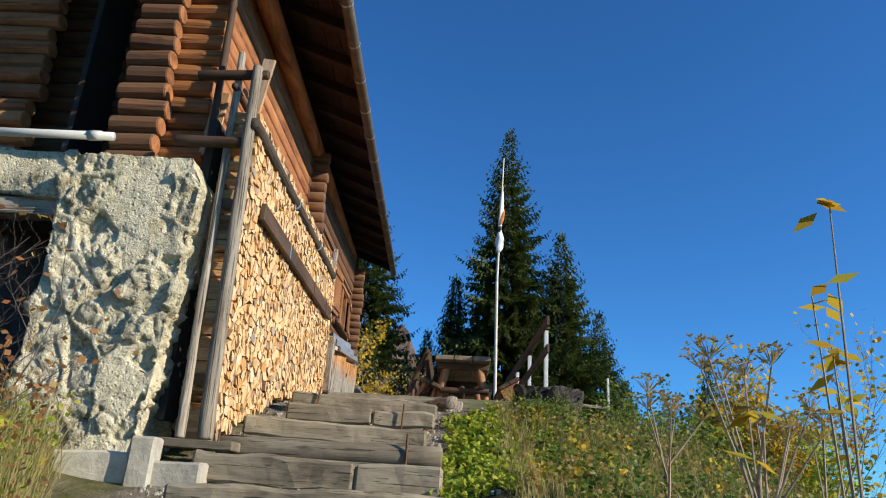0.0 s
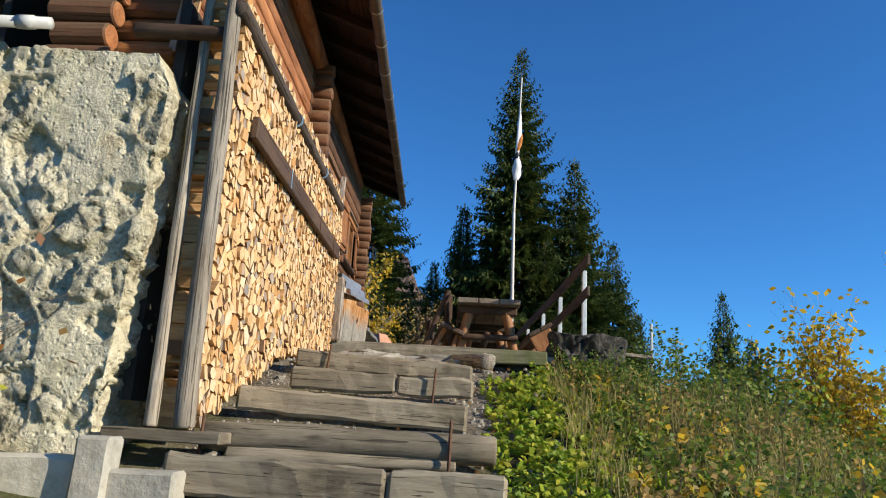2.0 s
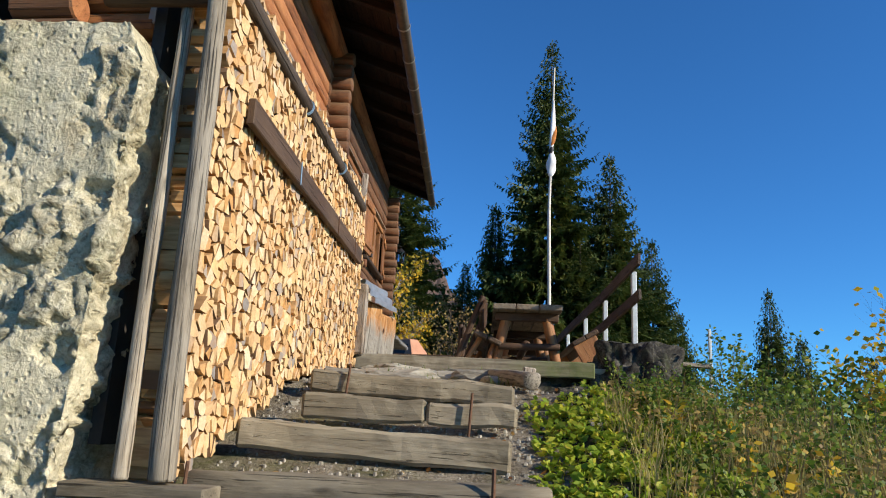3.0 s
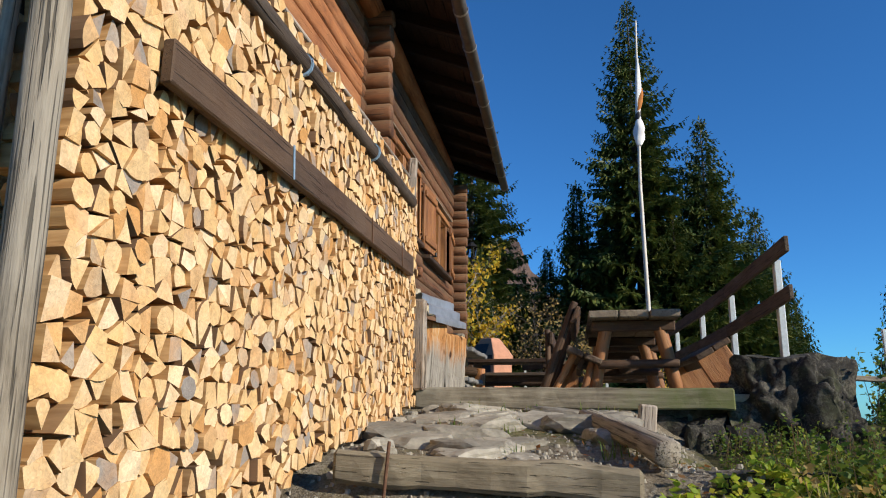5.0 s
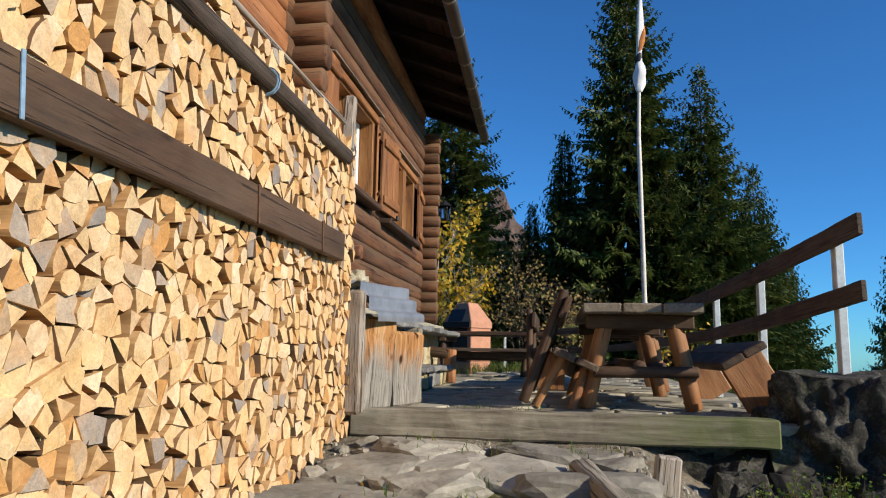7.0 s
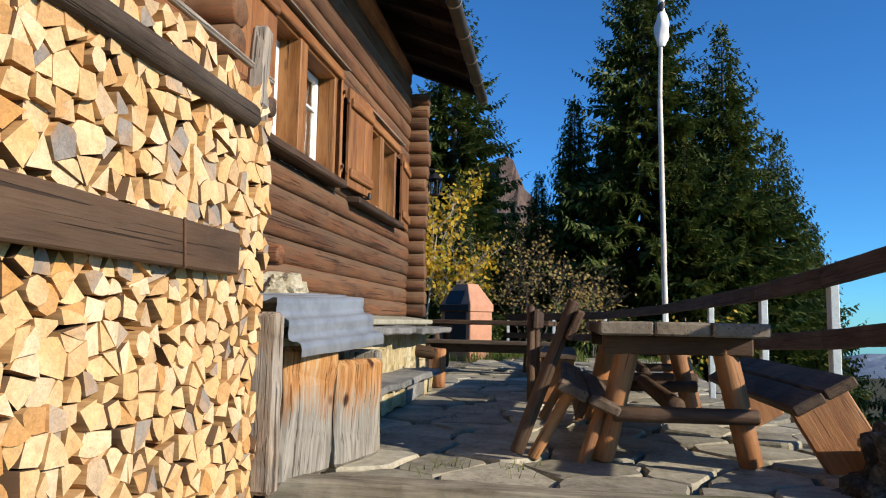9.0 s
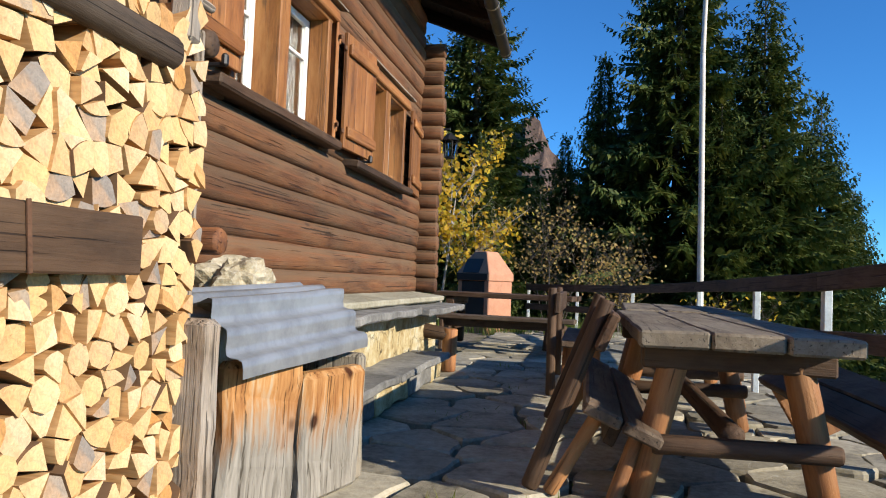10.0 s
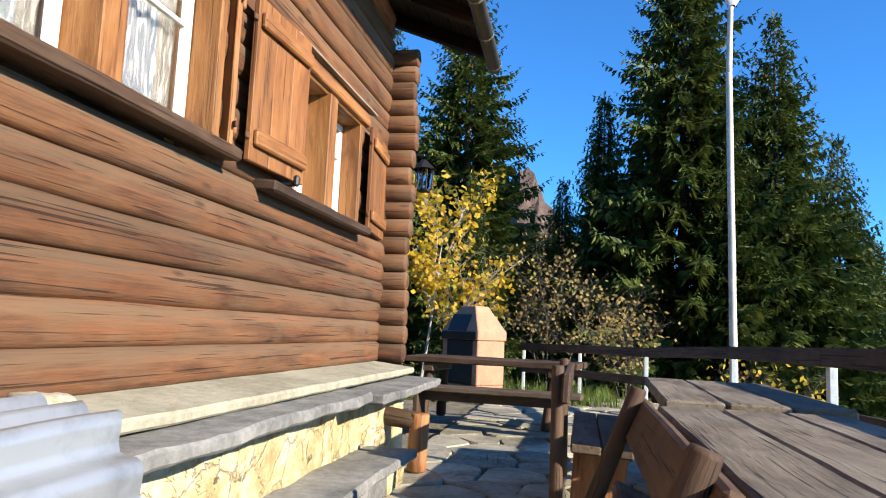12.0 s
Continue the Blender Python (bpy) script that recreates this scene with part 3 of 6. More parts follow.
def stub_log(parent, x0, x1, y, z, body):
    """A short log along x whose sawn ends show their paler grain."""
    bm = bm_log(LOG * 0.55, x1 - x0, 12, 0.06, 1.0, 4, 0.94)
    for f in bm.faces:
        if len(f.verts) > 4:
            f.material_index = 1
    part("log_end", bm, (wood(body, 0), wood("logs_new", 0)), parent, "", ((x0 + x1) / 2, y, z), (0, 0, random.uniform(-4, 4)), smooth=False)


for i in range(20):
    z = 2.45 + (i + 0.5) * LOG
    part("log", bm_log(LOG * 0.6, 4.0, 12, 0.04, 1.0, 12, 0.95), wood("logs_old", 0), gable, "", (-4.2, 5.95, z), smooth=True)
    stub_log(gable, -2.68 + random.uniform(-0.03, 0.03), -2.27 + random.uniform(-0.035, 0.035), 4.78, z, "logs_old")
    stub_log(gable, -2.40, -1.92 + random.uniform(-0.03, 0.03), 4.94, z - 0.03, "shutter")
    stub_log(gable, -5.6, -3.86 + random.uniform(-0.05, 0.05), 5.42, z, "logs_new")
north = new("wall_north", mesh_of("wall_north", bm_board(6.0, 0.15, 3.4), wood("logs_old", 0)))
north.matrix_basis = pose(-5.1, 14.35, 3.6)
tagged(north, "plain dark log wall at the hut's far end", "wall", kind="structure")
west = new("wall_west", mesh_of("wall_west", bm_board(0.15, 9.2, 5.0), wood("logs_old", 1)))
west.matrix_basis = pose(-8.2, 9.8, 3.0)
tagged(west, "plain dark timber wall at the hut's back", "wall", kind="structure")
# the unlit room is put into the colour of its wall and floor
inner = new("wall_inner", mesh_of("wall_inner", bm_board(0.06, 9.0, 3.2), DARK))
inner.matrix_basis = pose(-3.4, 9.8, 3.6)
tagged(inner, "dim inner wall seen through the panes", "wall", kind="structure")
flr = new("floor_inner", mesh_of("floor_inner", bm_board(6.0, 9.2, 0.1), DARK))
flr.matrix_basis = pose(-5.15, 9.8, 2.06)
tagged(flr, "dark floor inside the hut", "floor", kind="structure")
found = thing("foundation", (0, 0, 0), "rough plastered stone foundation below the log wall", "foundation", kind="structure")
part("footing", bm_board(0.4, 5.3, 0.86, 0.02, 0.02), PLASTER, found, "yellowish rough plaster", (-1.96, 11.68, 1.55))
part("coping", bm_board(0.46, 5.25, 0.05, 0.012, 0.004), CONCRETE, found, "pale concrete strip", (-1.90, 11.66, 1.985), (0, 6, 0))
part("wall_core", bm_board(0.3, 4.4, 2.6, 0.02, 0.02), MOSSY, found, "", (-2.12, 7.0, 1.15))

# ---- roof ----
EAVE_Z = 5.06
roof = thing("roof", (0, 0, 0), "dark timber roof with a wide overhanging eave", "roof", kind="structure")
SLOPE = 21.0


def on_roof(x):
    return EAVE_Z + (-1.12 - x) * math.tan(radians(SLOPE))


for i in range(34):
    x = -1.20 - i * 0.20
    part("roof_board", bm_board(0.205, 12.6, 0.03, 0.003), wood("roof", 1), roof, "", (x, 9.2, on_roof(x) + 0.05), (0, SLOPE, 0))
part("roof_skin", bm_board(7.6, 12.7, 0.06, 0.01), SLATE, roof, "grey roof covering", (-4.68, 9.2, on_roof(-4.68) + 0.12), (0, SLOPE, 0))
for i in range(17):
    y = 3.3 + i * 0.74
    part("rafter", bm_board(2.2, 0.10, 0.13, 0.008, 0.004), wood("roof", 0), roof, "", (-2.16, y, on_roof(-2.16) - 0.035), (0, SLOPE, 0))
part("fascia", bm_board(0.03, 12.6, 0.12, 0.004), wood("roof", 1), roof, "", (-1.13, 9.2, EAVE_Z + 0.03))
part("top_plate", bm_log(0.12, 10.3, 12, 0.04), wood("logs_new", 0), roof, "orange stained purlin log", (-1.97, 9.1, 4.98), (0, 0, 90), smooth=True)
part("roof_back", bm_board(4.0, 12.7, 0.08, 0.01), SLATE, roof, "", (-10.2, 9.2, on_roof(-8.4) - 0.8), (0, -SLOPE, 0))
roof.matrix_basis = pose(-1.12, 9.3, 0, 0, 0, 1.36) @ pose(1.12, -9.3, 0)

gutter = thing("gutter", (-1.11, 9.4, 5.0), "grey-brown metal rain gutter along the eave", "gutter", kind="structure", rot=(0, 0, 1.36))
gm = plain("gutter_metal", (0.13, 0.10, 0.072), 0.5, 0.4, vary=0.3, scale=5)
verts, faces = [], []
for k, r in ((0, 0.07), (1, 0.062)):
    for yy in (-6.1, 6.05):
        for a in range(13):
            t = math.pi + math.pi * a / 12
            verts.append((r * math.cos(t), yy, r * math.sin(t)))
for a in range(12):
    faces += [(a, a + 1, 14 + a, 13 + a), (26 + a + 1, 26 + a, 39 + a, 40 + a)]
    faces += [(a + 1, a, 26 + a, 27 + a), (13 + a, 14 + a, 40 + a, 39 + a)]
faces += [(0, 13, 39, 26), (12, 38, 51, 25)]
g = new("channel", raw_mesh("channel", verts, faces, [gm], smooth=True))
g.parent = gutter
bm = bmesh.new()
bmesh.ops.create_cube(bm, size=1.0)
bmesh.ops.scale(bm, vec=(0.15, 0.03, 0.012), verts=bm.verts)
bracket = mesh_of("bracket", bm, plain("bracket_metal", (0.42, 0.38, 0.30), 0.45, 0.5))
for i in range(17):
    o = new("bracket", bracket)
    o.parent = gutter
    o.matrix_basis = pose(0, -5.9 + i * 0.74, 0.005)
    bm = bmesh.new()
    bmesh.ops.create_cone(bm, cap_ends=False, segments=14, radius1=0.078, radius2=0.078, depth=0.035)
    bmesh.ops.delete(bm, geom=[v for v in bm.verts if v.co.y > 0.03], context="VERTS")
    part("bracket_ring", bm, bracket.materials[0], o, "", (0, 0, -0.006), (90, 0, 0))

# ---- windows, shutters ----
def window(name, hole, mid, label, sill):
    a, b, c, d = hole
    w = thing(name, (WALL_X, (a + b) / 2, c), label, "window", kind="structure")
    L, H = b - a, d - c
    board("sill", (0.17, sill[1] - sill[0], 0.06), (0.10, (sill[0] + sill[1]) / 2 - (a + b) / 2, -0.03), "brown", w, (0, 4, 0), 0.012, 0.004)
    board("head", (0.20, L + 0.1, 0.06), (0.0, 0, H + 0.02), "frame", w)
    board("head_trim", (0.05, L + 0.22, 0.09), (0.105, 0, H + 0.055), "shutter", w, (0, -8, 0), 0.008)
    board("drip_strip", (0.07, L + 0.36, 0.014), (0.13, 0, H + 0.13), "grey", w, (0, 12, 0), 0.003)
    for y in (-L / 2, L / 2):
        board("jamb", (0.24, 0.06, H), (-0.02, y, H / 2), "frame", w)
    for i, m in enumerate(mid):
        board("mullion", (0.24, 0.13, H), (0.0, m - (a + b) / 2, H / 2), "frame", w)
    cuts = [a + 0.03] + [v for m in mid for v in (m - 0.065, m + 0.065)] + [b - 0.03]
    for p, q in zip(cuts[::2], cuts[1::2]):
        y0, y1 = p - (a + b) / 2, q - (a + b) / 2
        s = part("sash", bm_board(0.04, 0.05, H - 0.04, 0.006), WHITE, w, "white painted sash", (-0.06, y0 + 0.028, H / 2))
        part("stile", bm_board(0.04, 0.05, H - 0.04, 0.006), WHITE, s, "", (0, y1 - y0 - 0.056, 0))
        for z in (-H / 2 + 0.045, H / 2 - 0.045):
            part("rail", bm_board(0.038, y1 - y0 - 0.1, 0.05, 0.006), WHITE, s, "", (0, (y1 - y0) / 2 - 0.028, z))
        part("glazing_bar", bm_board(0.03, y1 - y0 - 0.1, 0.022, 0.004), WHITE, s, "", (0, (y1 - y0) / 2 - 0.028, H * 0.14))
        pane = part("pane", bm_board(0.006, y1 - y0 - 0.09, H - 0.1, 0.0), GLASS, s, "clear glass", (-0.004, (y1 - y0) / 2 - 0.028, 0))
        pane.visible_shadow = False
        verts, faces = [], []
        n = 30
        for i in range(n + 1):
            yy = y0 + 0.03 + (y1 - y0 - 0.06) * i / n
            for z in (0.03, H - 0.03):
                verts.append((-0.13 + 0.015 * math.sin(i * 1.3), yy, z))
        faces = [(2 * i, 2 * i + 2, 2 * i + 3, 2 * i + 1) for i in range(n)]
        cur = new("curtain", raw_mesh("curtain", verts, faces, [LACE], smooth=True))
        cur.parent = w
        cur["label"] = "white lace curtain"
    return w


window("window_1", WIN[0], [10.60], "double window in an orange wooden frame, white sashes", (9.80, 11.47))
window("window_2", WIN[1], [12.78], "double window in an orange wooden frame, white sashes", (11.84, 13.52))


def shutter(y, z, width, height, angle, label, x=-1.93, hinge=-1):
    """A boarded shutter that hangs on one side; angle 0 lies flat on the wall."""
    s = thing("shutter", (x, y, z), label, "shutter", "window shutters", rot=(0, 0, angle))
    n = 3
    for i in range(n):
        board("plank", (0.03, width / n - 0.003, height), (0, -hinge * (i + 0.5) * width / n, height / 2), "shutter", s, bevel=0.004, rough=0.0015)
    for zz in (0.12, height - 0.12):
        board("batten", (0.03, width * 0.92, 0.085), (0.03, -hinge * width / 2, zz), "shutter", s, bevel=0.012)
        board("strap_hinge", (0.012, 0.10, 0.03), (0.008, -hinge * 0.02, zz), IRON, s, bevel=0.003)
    return s


shutter(9.50, 3.16, 0.56, 0.86, 0, "open orange-brown wooden shutter lying against the log wall")
shutter(11.44, 3.09, 0.30, 0.86, 62, "half-folded wooden shutter seen edge on beside the window")
shutter(11.60, 3.08, 0.61, 0.84, -3, "open orange-brown wooden shutter lying against the log wall")
shutter(13.58, 3.03, 0.62, 0.80, 6, "open orange-brown wooden shutter standing a little off the wall")
for y, z in ((9.78, 3.12), (12.04, 3.05)):
    c = thing("shutter_catch", (-1.9, y, z), "small black iron catch that holds a shutter", "shutter catch", "shutter catches")
    part("arm", bm_board(0.14, 0.02, 0.02, 0.004), BLACK, c, "", (-0.02, 0, 0))
    part("knob", bm_board(0.03, 0.035, 0.06, 0.01), BLACK, c, "", (0.05, 0, 0.02))

lamp = thing("wall_lantern", (-1.72, 14.5, 3.62), "small black iron lantern on the log corner", "lantern")
part("arm", bm_board(0.2, 0.025, 0.025, 0.004), BLACK, lamp, "", (-0.10, 0, 0.22))
bm = bmesh.new()
bmesh.ops.create_cone(bm, cap_ends=True, segments=6, radius1=0.06, radius2=0.09, depth=0.18)
part("housing", bm, GLASS, lamp, "smoky glass body", (0, 0, 0))
bm = bmesh.new()
bmesh.ops.create_cone(bm, cap_ends=True, segments=6, radius1=0.12, radius2=0.015, depth=0.09)
part("cap", bm, BLACK, lamp, "", (0, 0, 0.135))
for i in range(6):
    a = i * math.pi / 3
    part("bar", bm_board(0.01, 0.01, 0.19, 0.002), BLACK, lamp, "", (0.077 * math.cos(a), 0.077 * math.sin(a), 0))
part("base", bm_board(0.1, 0.1, 0.02, 0.004), BLACK, lamp, "", (0, 0, -0.1))

# ---- stone pier under the gable ----
def stone_block(name, lo, hi, step, seed, amount, material, label, batter=0.0):
    nx, ny, nz = [max(2, int((hi[i] - lo[i]) / step)) for i in range(3)]
    bm = bmesh.new()
    bmesh.ops.create_cube(bm, size=1.0)
    sizes = [hi[i] - lo[i] for i in range(3)]
    for axis, n in ((0, nx), (1, ny), (2, nz)):
        es = [e for e in bm.edges if abs((e.verts[0].co - e.verts[1].co)[axis]) > 0.9]
        bmesh.ops.subdivide_edges(bm, edges=es, cuts=n - 1, use_grid_fill=True)
    mid = [(hi[i] + lo[i]) / 2 for i in range(3)]
    mark = []
    for v in bm.verts:
        p = Vector([v.co[i] * sizes[i] + mid[i] for i in range(3)])
        nrm = Vector([v.co[i] * 2 if abs(v.co[i]) > 0.499 else 0.0 for i in range(3)])
        if nrm.length:
            nrm.normalize()
        o = Vector((seed, 0, 0))
        q = p * 3.2 + 0.30 * noise.noise_vector(p * 4.0) + o
        dist, centre = noise.voronoi(q, distance_metric="DISTANCE", exponent=2.5)
        dice = noise.cell_vector(centre[0] * 3.7)
        inside = smooth(0.08, 0.20, dist[1] - dist[0]) if dice.x < 0.78 else 0.0
        crinkle = 0.0
        for k, w in ((5.0, 0.85), (10.0, 0.42), (21.0, 0.22), (42.0, 0.09)):
            r = p * k + 0.25 * noise.noise_vector(p * k * 0.6)
            c = noise.voronoi(r, distance_metric="DISTANCE", exponent=2.5)[1][0]
            t = noise.cell_vector(c * 1.7 + o) - Vector((0.5, 0.5, 0.5))
            crinkle += w * (t.dot(r - c) + 0.6 * t.x)
        hole = smooth(0.22, 0.34, noise.noise(p * 3.1 + Vector((0, seed, 0)))) * inside
        trowel = 0.45 * noise.noise(p * 1.6) + 0.20 * noise.noise(p * 6.0) + 0.06 * noise.noise(p * 20)
        rim = inside * (1 - inside) * 4
        p += nrm * amount * (trowel + inside * (1.3 * (dice.y - 0.35) + 0.95 * crinkle) + 0.22 * crinkle - 0.45 * rim - 0.55 * hole - 0.1)
        if batter:
            share = (p.x - lo[0]) / sizes[0]
            p.x -= batter * (hi[2] - p.z) * share
            p.x -= 0.8 * max(0.0, (p.x - hi[0]) + 0.6 * (p.z - hi[2]) + 0.15)
        mark.append(inside)
        v.co = p
    ob = new(name, mesh_of(name, bm, material, smooth=True))
    ob.data.attributes.new("stone", "FLOAT", "POINT").data.foreach_set("value", mark)
    return tagged(ob, label, "stone wall", kind="structure")


stone_block("wall_stone", (-2.80, 4.46, -0.2), (-1.70, 5.1, 2.44), 0.016, 3.0, 0.062, PIER, "pitted pale grey stone pier under the log gable", 0.06)
stone_block("wall_stone_lintel", (-3.9, 4.50, 2.06), (-2.78, 5.0, 2.46), 0.05, 8.0, 0.07, PIER, "rough grey stone lintel over a dark cellar opening")
# added sheet whose near-black colour gives the opening its shade
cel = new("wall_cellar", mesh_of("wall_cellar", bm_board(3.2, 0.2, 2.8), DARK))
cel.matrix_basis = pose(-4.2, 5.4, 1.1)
tagged(cel, "near-black sheet painted as the shade inside the cellar opening", "wall", kind="structure")
beam = thing("cellar_beam", (-3.2, 4.62, 2.0), "grey timber beam over the cellar opening", "beam")
board("timber", (1.3, 0.16, 0.14), (0, 0, 0), "grey", beam, rough=0.01)
pipe = thing("drain_pipe", (-3.1, 4.4, 2.56), "pale grey plastic pipe along the gable", "pipe")
bm = bmesh.new()
bmesh.ops.create_cone(bm, cap_ends=True, segments=14, radius1=0.035, radius2=0.035, depth=1.5)
part("tube", bm, PIPE, pipe, "", (-0.1, 0, 0), (0, 90, 0), smooth=True)
bm = bmesh.new()
bmesh.ops.create_cone(bm, cap_ends=True, segments=14, radius1=0.042, radius2=0.042, depth=0.10)
part("sleeve", bm, PIPE, pipe, "", (0.50, 0, 0), (0, 90, 0), smooth=True)
for i, (x, y, sx, sz, r) in enumerate(((-1.98, 4.06, 0.62, 0.24, 0), (-1.62, 4.0, 0.16, 0.34, 3), (-1.40, 4.04, 0.32, 0.20, -2))):
    k = thing("kerb_block", (x + 0.06, y, -0.08), "pale concrete kerb block at the foot of the steps", "kerb", "kerb blocks", rot=(0, 0, r))
    part("block", bm_board(sx, 0.16, sz, 0.015, 0.01), KERB, k, "", (0, 0, sz / 2))

# ---- poles beside the woodpile ----
rack = thing("pole_rack", (-1.45, 4.57, 0.28), "weathered grey round poles and crosspieces at the woodpile's end", "rack")
log_between("tall_pole", (0.05, 0, 0.02), (-0.01, 0.02, 3.1), 0.057, "grey", rack, "thick grey knotty pole", 0.74, 0.28)
log_between("thin_pole", (-0.12, -0.02, 0.02), (-0.20, 0.12, 3.3), 0.036, "grey", rack, "thin grey pole", 0.8, 0.3)
log_between("crosspiece", (-0.60, 0.04, 2.38), (0.02, 0.04, 2.38), 0.05, "brown", rack, "", 0.9, 0.1)
log_between("crosspiece", (-0.52, 0.06, 3.02), (0.08, 0.06, 3.05), 0.045, "brown", rack, "", 0.9, 0.1)
board("foot_plank", (0.62, 0.22, 0.06), (-0.02, -0.02, -0.02), "step", rack, rough=0.01)
board("split_plank", (0.13, 0.03, 0.62), (-0.40, 0.28, 2.68), "slab_wood", rack, (0, 6, 0), 0.006, 0.004, "pale split plank")
board("split_plank", (0.12, 0.03, 0.7), (-0.10, 0.42, 3.10), "slab_wood", rack, (0, 8, 0), 0.006, 0.004, "pale split plank")
log_between("back_pole", (-0.35, 0.18, 1.0), (-0.42, 0.25, 4.1), 0.035, "brown", rack, "", 0.9, 0.1)

# ---- woodpile's timbers ----
wood_board = thing("retaining_board", (-1.36, 6.75, 2.22), "dark brown board across the stacked firewood", "board")
board("plank", (0.045, 3.5, 0.155), (0, 0, 0), "board", wood_board, (0, 0, 0), 0.006, 0.003)
for y in (-0.75, 0.55, 1.35):
    part("strap", bm_board(0.006, 0.012, 0.16, 0.001), plain("blue_twine", (0.22, 0.34, 0.46), 0.6) if y == -0.75 else IRON, wood_board, "pale blue twine" if y == -0.75 else "", (0.027, y, 0.0), (6, 0, 0))
top_log = thing("top_rail", (-1.40, 6.75, 2.80), "half-round grey log along the woodpile's top", "rail")
log_between("log", (0, -2.2, 0.02), (0, 1.93, 0.0), 0.05, "fence", top_log, "", 0.9, 0.12, 12, 1.15)
for y in (-0.55, 0.72):
    part("twine", bm_log(0.058, 0.012, 12, 0.02, 1.0, 4, 1.15), plain("blue_twine", (0.22, 0.34, 0.46), 0.6), top_log, "pale blue twine", (0, y, 0.008), (0, 0, 90))
hose = thing("pole_on_pile", (-1.5, 6.9, 3.04), "thin pale pole lying above the stacked firewood", "pole")
log_between("pole", (-0.05, -2.3, 0.12), (0.06, 2.05, 0.0), 0.016, "pole", hose)
log_between("stave", (-0.14, -2.3, 0.16), (-0.10, 1.3, 0.10), 0.03, "brown", hose)
stick = thing("stake_post", (-1.52, 8.98, 2.55), "short grey upright post at the woodpile's end", "post")
board("post", (0.075, 0.085, 0.36), (0.09, -0.19, 0.50), "pole", stick, (0, 2, 8), 0.014, 0.012)
log_between("butt", (-0.42, 0.0, 0.385), (0.075, 0.0, 0.385), 0.048, "brown", stick)
log_between("butt", (-0.42, -0.01, -0.29), (0.15, -0.01, -0.29), 0.046, "logs_new", stick)
log_between("thin_pole", (0.06, -0.06, -1.35), (0.07, -0.08, 0.40), 0.022, "pole", stick, "", 0.8, 0.15)

# ---- steps ----
STEPS = [  # y, x0, x1, top z, height, thickness, lean
    (4.14, -1.30, 0.30, 0.19, 0.20, 0.10, 1.0), (4.74, -1.34, 0.28, 0.345, 0.19, 0.13, -1.5), (5.50, -1.40, 0.13, 0.545, 0.17, 0.10, 2.5),
    (5.97, -1.17, 0.18, 0.735, 0.15, 0.09, 1.0), (6.52, -1.26, 0.18, 0.90, 0.15, 0.10, 2.2),
    (3.50, -1.2, 0.35, 0.0, 0.19, 0.10, 0), (2.85, -1.1, 0.4, -0.17, 0.19, 0.1, 1.0), (2.2, -1.1, 0.45, -0.34, 0.19, 0.1, -1.0)]
for i, (y, x0, x1, z, h, th, lean) in enumerate(STEPS):
    st = thing("step_riser", ((x0 + x1) / 2, y, z - h / 2), "weathered grey timber sleeper of an earth stair, cracked and stained", "step", "stair sleepers", rot=(0, lean, 0))
    if i in (0, 3):
        cut = 0.35 if i == 0 else 0.42
        a = (x1 - x0) * (0.5 - cut)
        board("beam", (0.5 * (x1 - x0) + a - 0.004, th, h), (-(0.5 * (x1 - x0) - a) / 2 * 1.0, 0, 0), "step", st, bevel=0.02, rough=0.022)
        board("beam", (0.5 * (x1 - x0) - a - 0.004, th, h * 0.97), ((0.5 * (x1 - x0) + a) / 2, 0.004, -0.002), "step", st, bevel=0.02, rough=0.022)
    elif i == 1:
        log_between("round_beam", (-(x1 - x0) / 2, 0, 0.03), ((x1 - x0) / 2, 0, 0.0), 0.085, "step", st, "split round log", 1.0, 0.25)
        log_between("round_beam", (-(x1 - x0) / 2 + 0.15, -0.045, -0.055), ((x1 - x0) / 2 - 0.22, -0.03, -0.085), 0.05, "step", st, "", 0.7, 0.3)
    else:
        board("beam", (x1 - x0, th, h), (0, 0, 0), "step", st, bevel=0.02, rough=0.022)
    for x in ((-0.8, 0.55) if i == 1 else (0.38,) if i in (3,) else (-0.45,) if i == 4 else ()):
        log_between("iron_stake", (x, -th / 2 - 0.03, -h / 2 - 0.05), (x + 0.01, -th / 2 - 0.02, h / 2 + 0.06), 0.009, IRON, st, "rusty iron stake", sides=8)

sill = thing("terrace_beam", (-0.16, 9.10, 1.20), "long squared timber edging the terrace, mossy green towards one end", "beam")
k = Mat("mossy_beam", 0.9, 0.0, 0.2)
_g = k.noise(k.place((2, 24, 24)), 1.0, 5, 0.6, 0.5)
_s = k.noise(k.place(), 5.0, 5, 0.65)
_b = k.ramp(k.math("ADD", k.math("MULTIPLY", _g, 0.6), k.math("MULTIPLY", _s, 0.4)), (0.36, (0.10, 0.085, 0.06)), (0.5, (0.23, 0.20, 0.145)), (0.66, (0.38, 0.345, 0.26)))
_x = k.t.nodes.new("ShaderNodeSeparateXYZ")
k.link(k.co, _x.inputs[0])
_m = k.math("MULTIPLY", k.ramp(k.math("ADD", k.math("MULTIPLY", _x.outputs[0], 0.38), _s), (0.55, (0, 0, 0)), (0.95, (1, 1, 1))), 0.8)
k.colour(k.mix(_m, _b, (0.09, 0.115, 0.03)))
k.bump(k.math("ADD", _g, _s), 0.6, 0.008)
part("timber", bm_board(2.54, 0.16, 0.17, 0.012, 0.010), k.m, sill, "", (0, 0, 0.005))
down = thing("fallen_log", (0.06, 7.75, 0.98), "grey barkless log lying on the stony slope", "log")
log_between("trunk", (-0.09, 0.62, 0.09), (0.26, -1.05, -0.05), 0.062, "grey", down, "", 1.1, 0.28, 18)
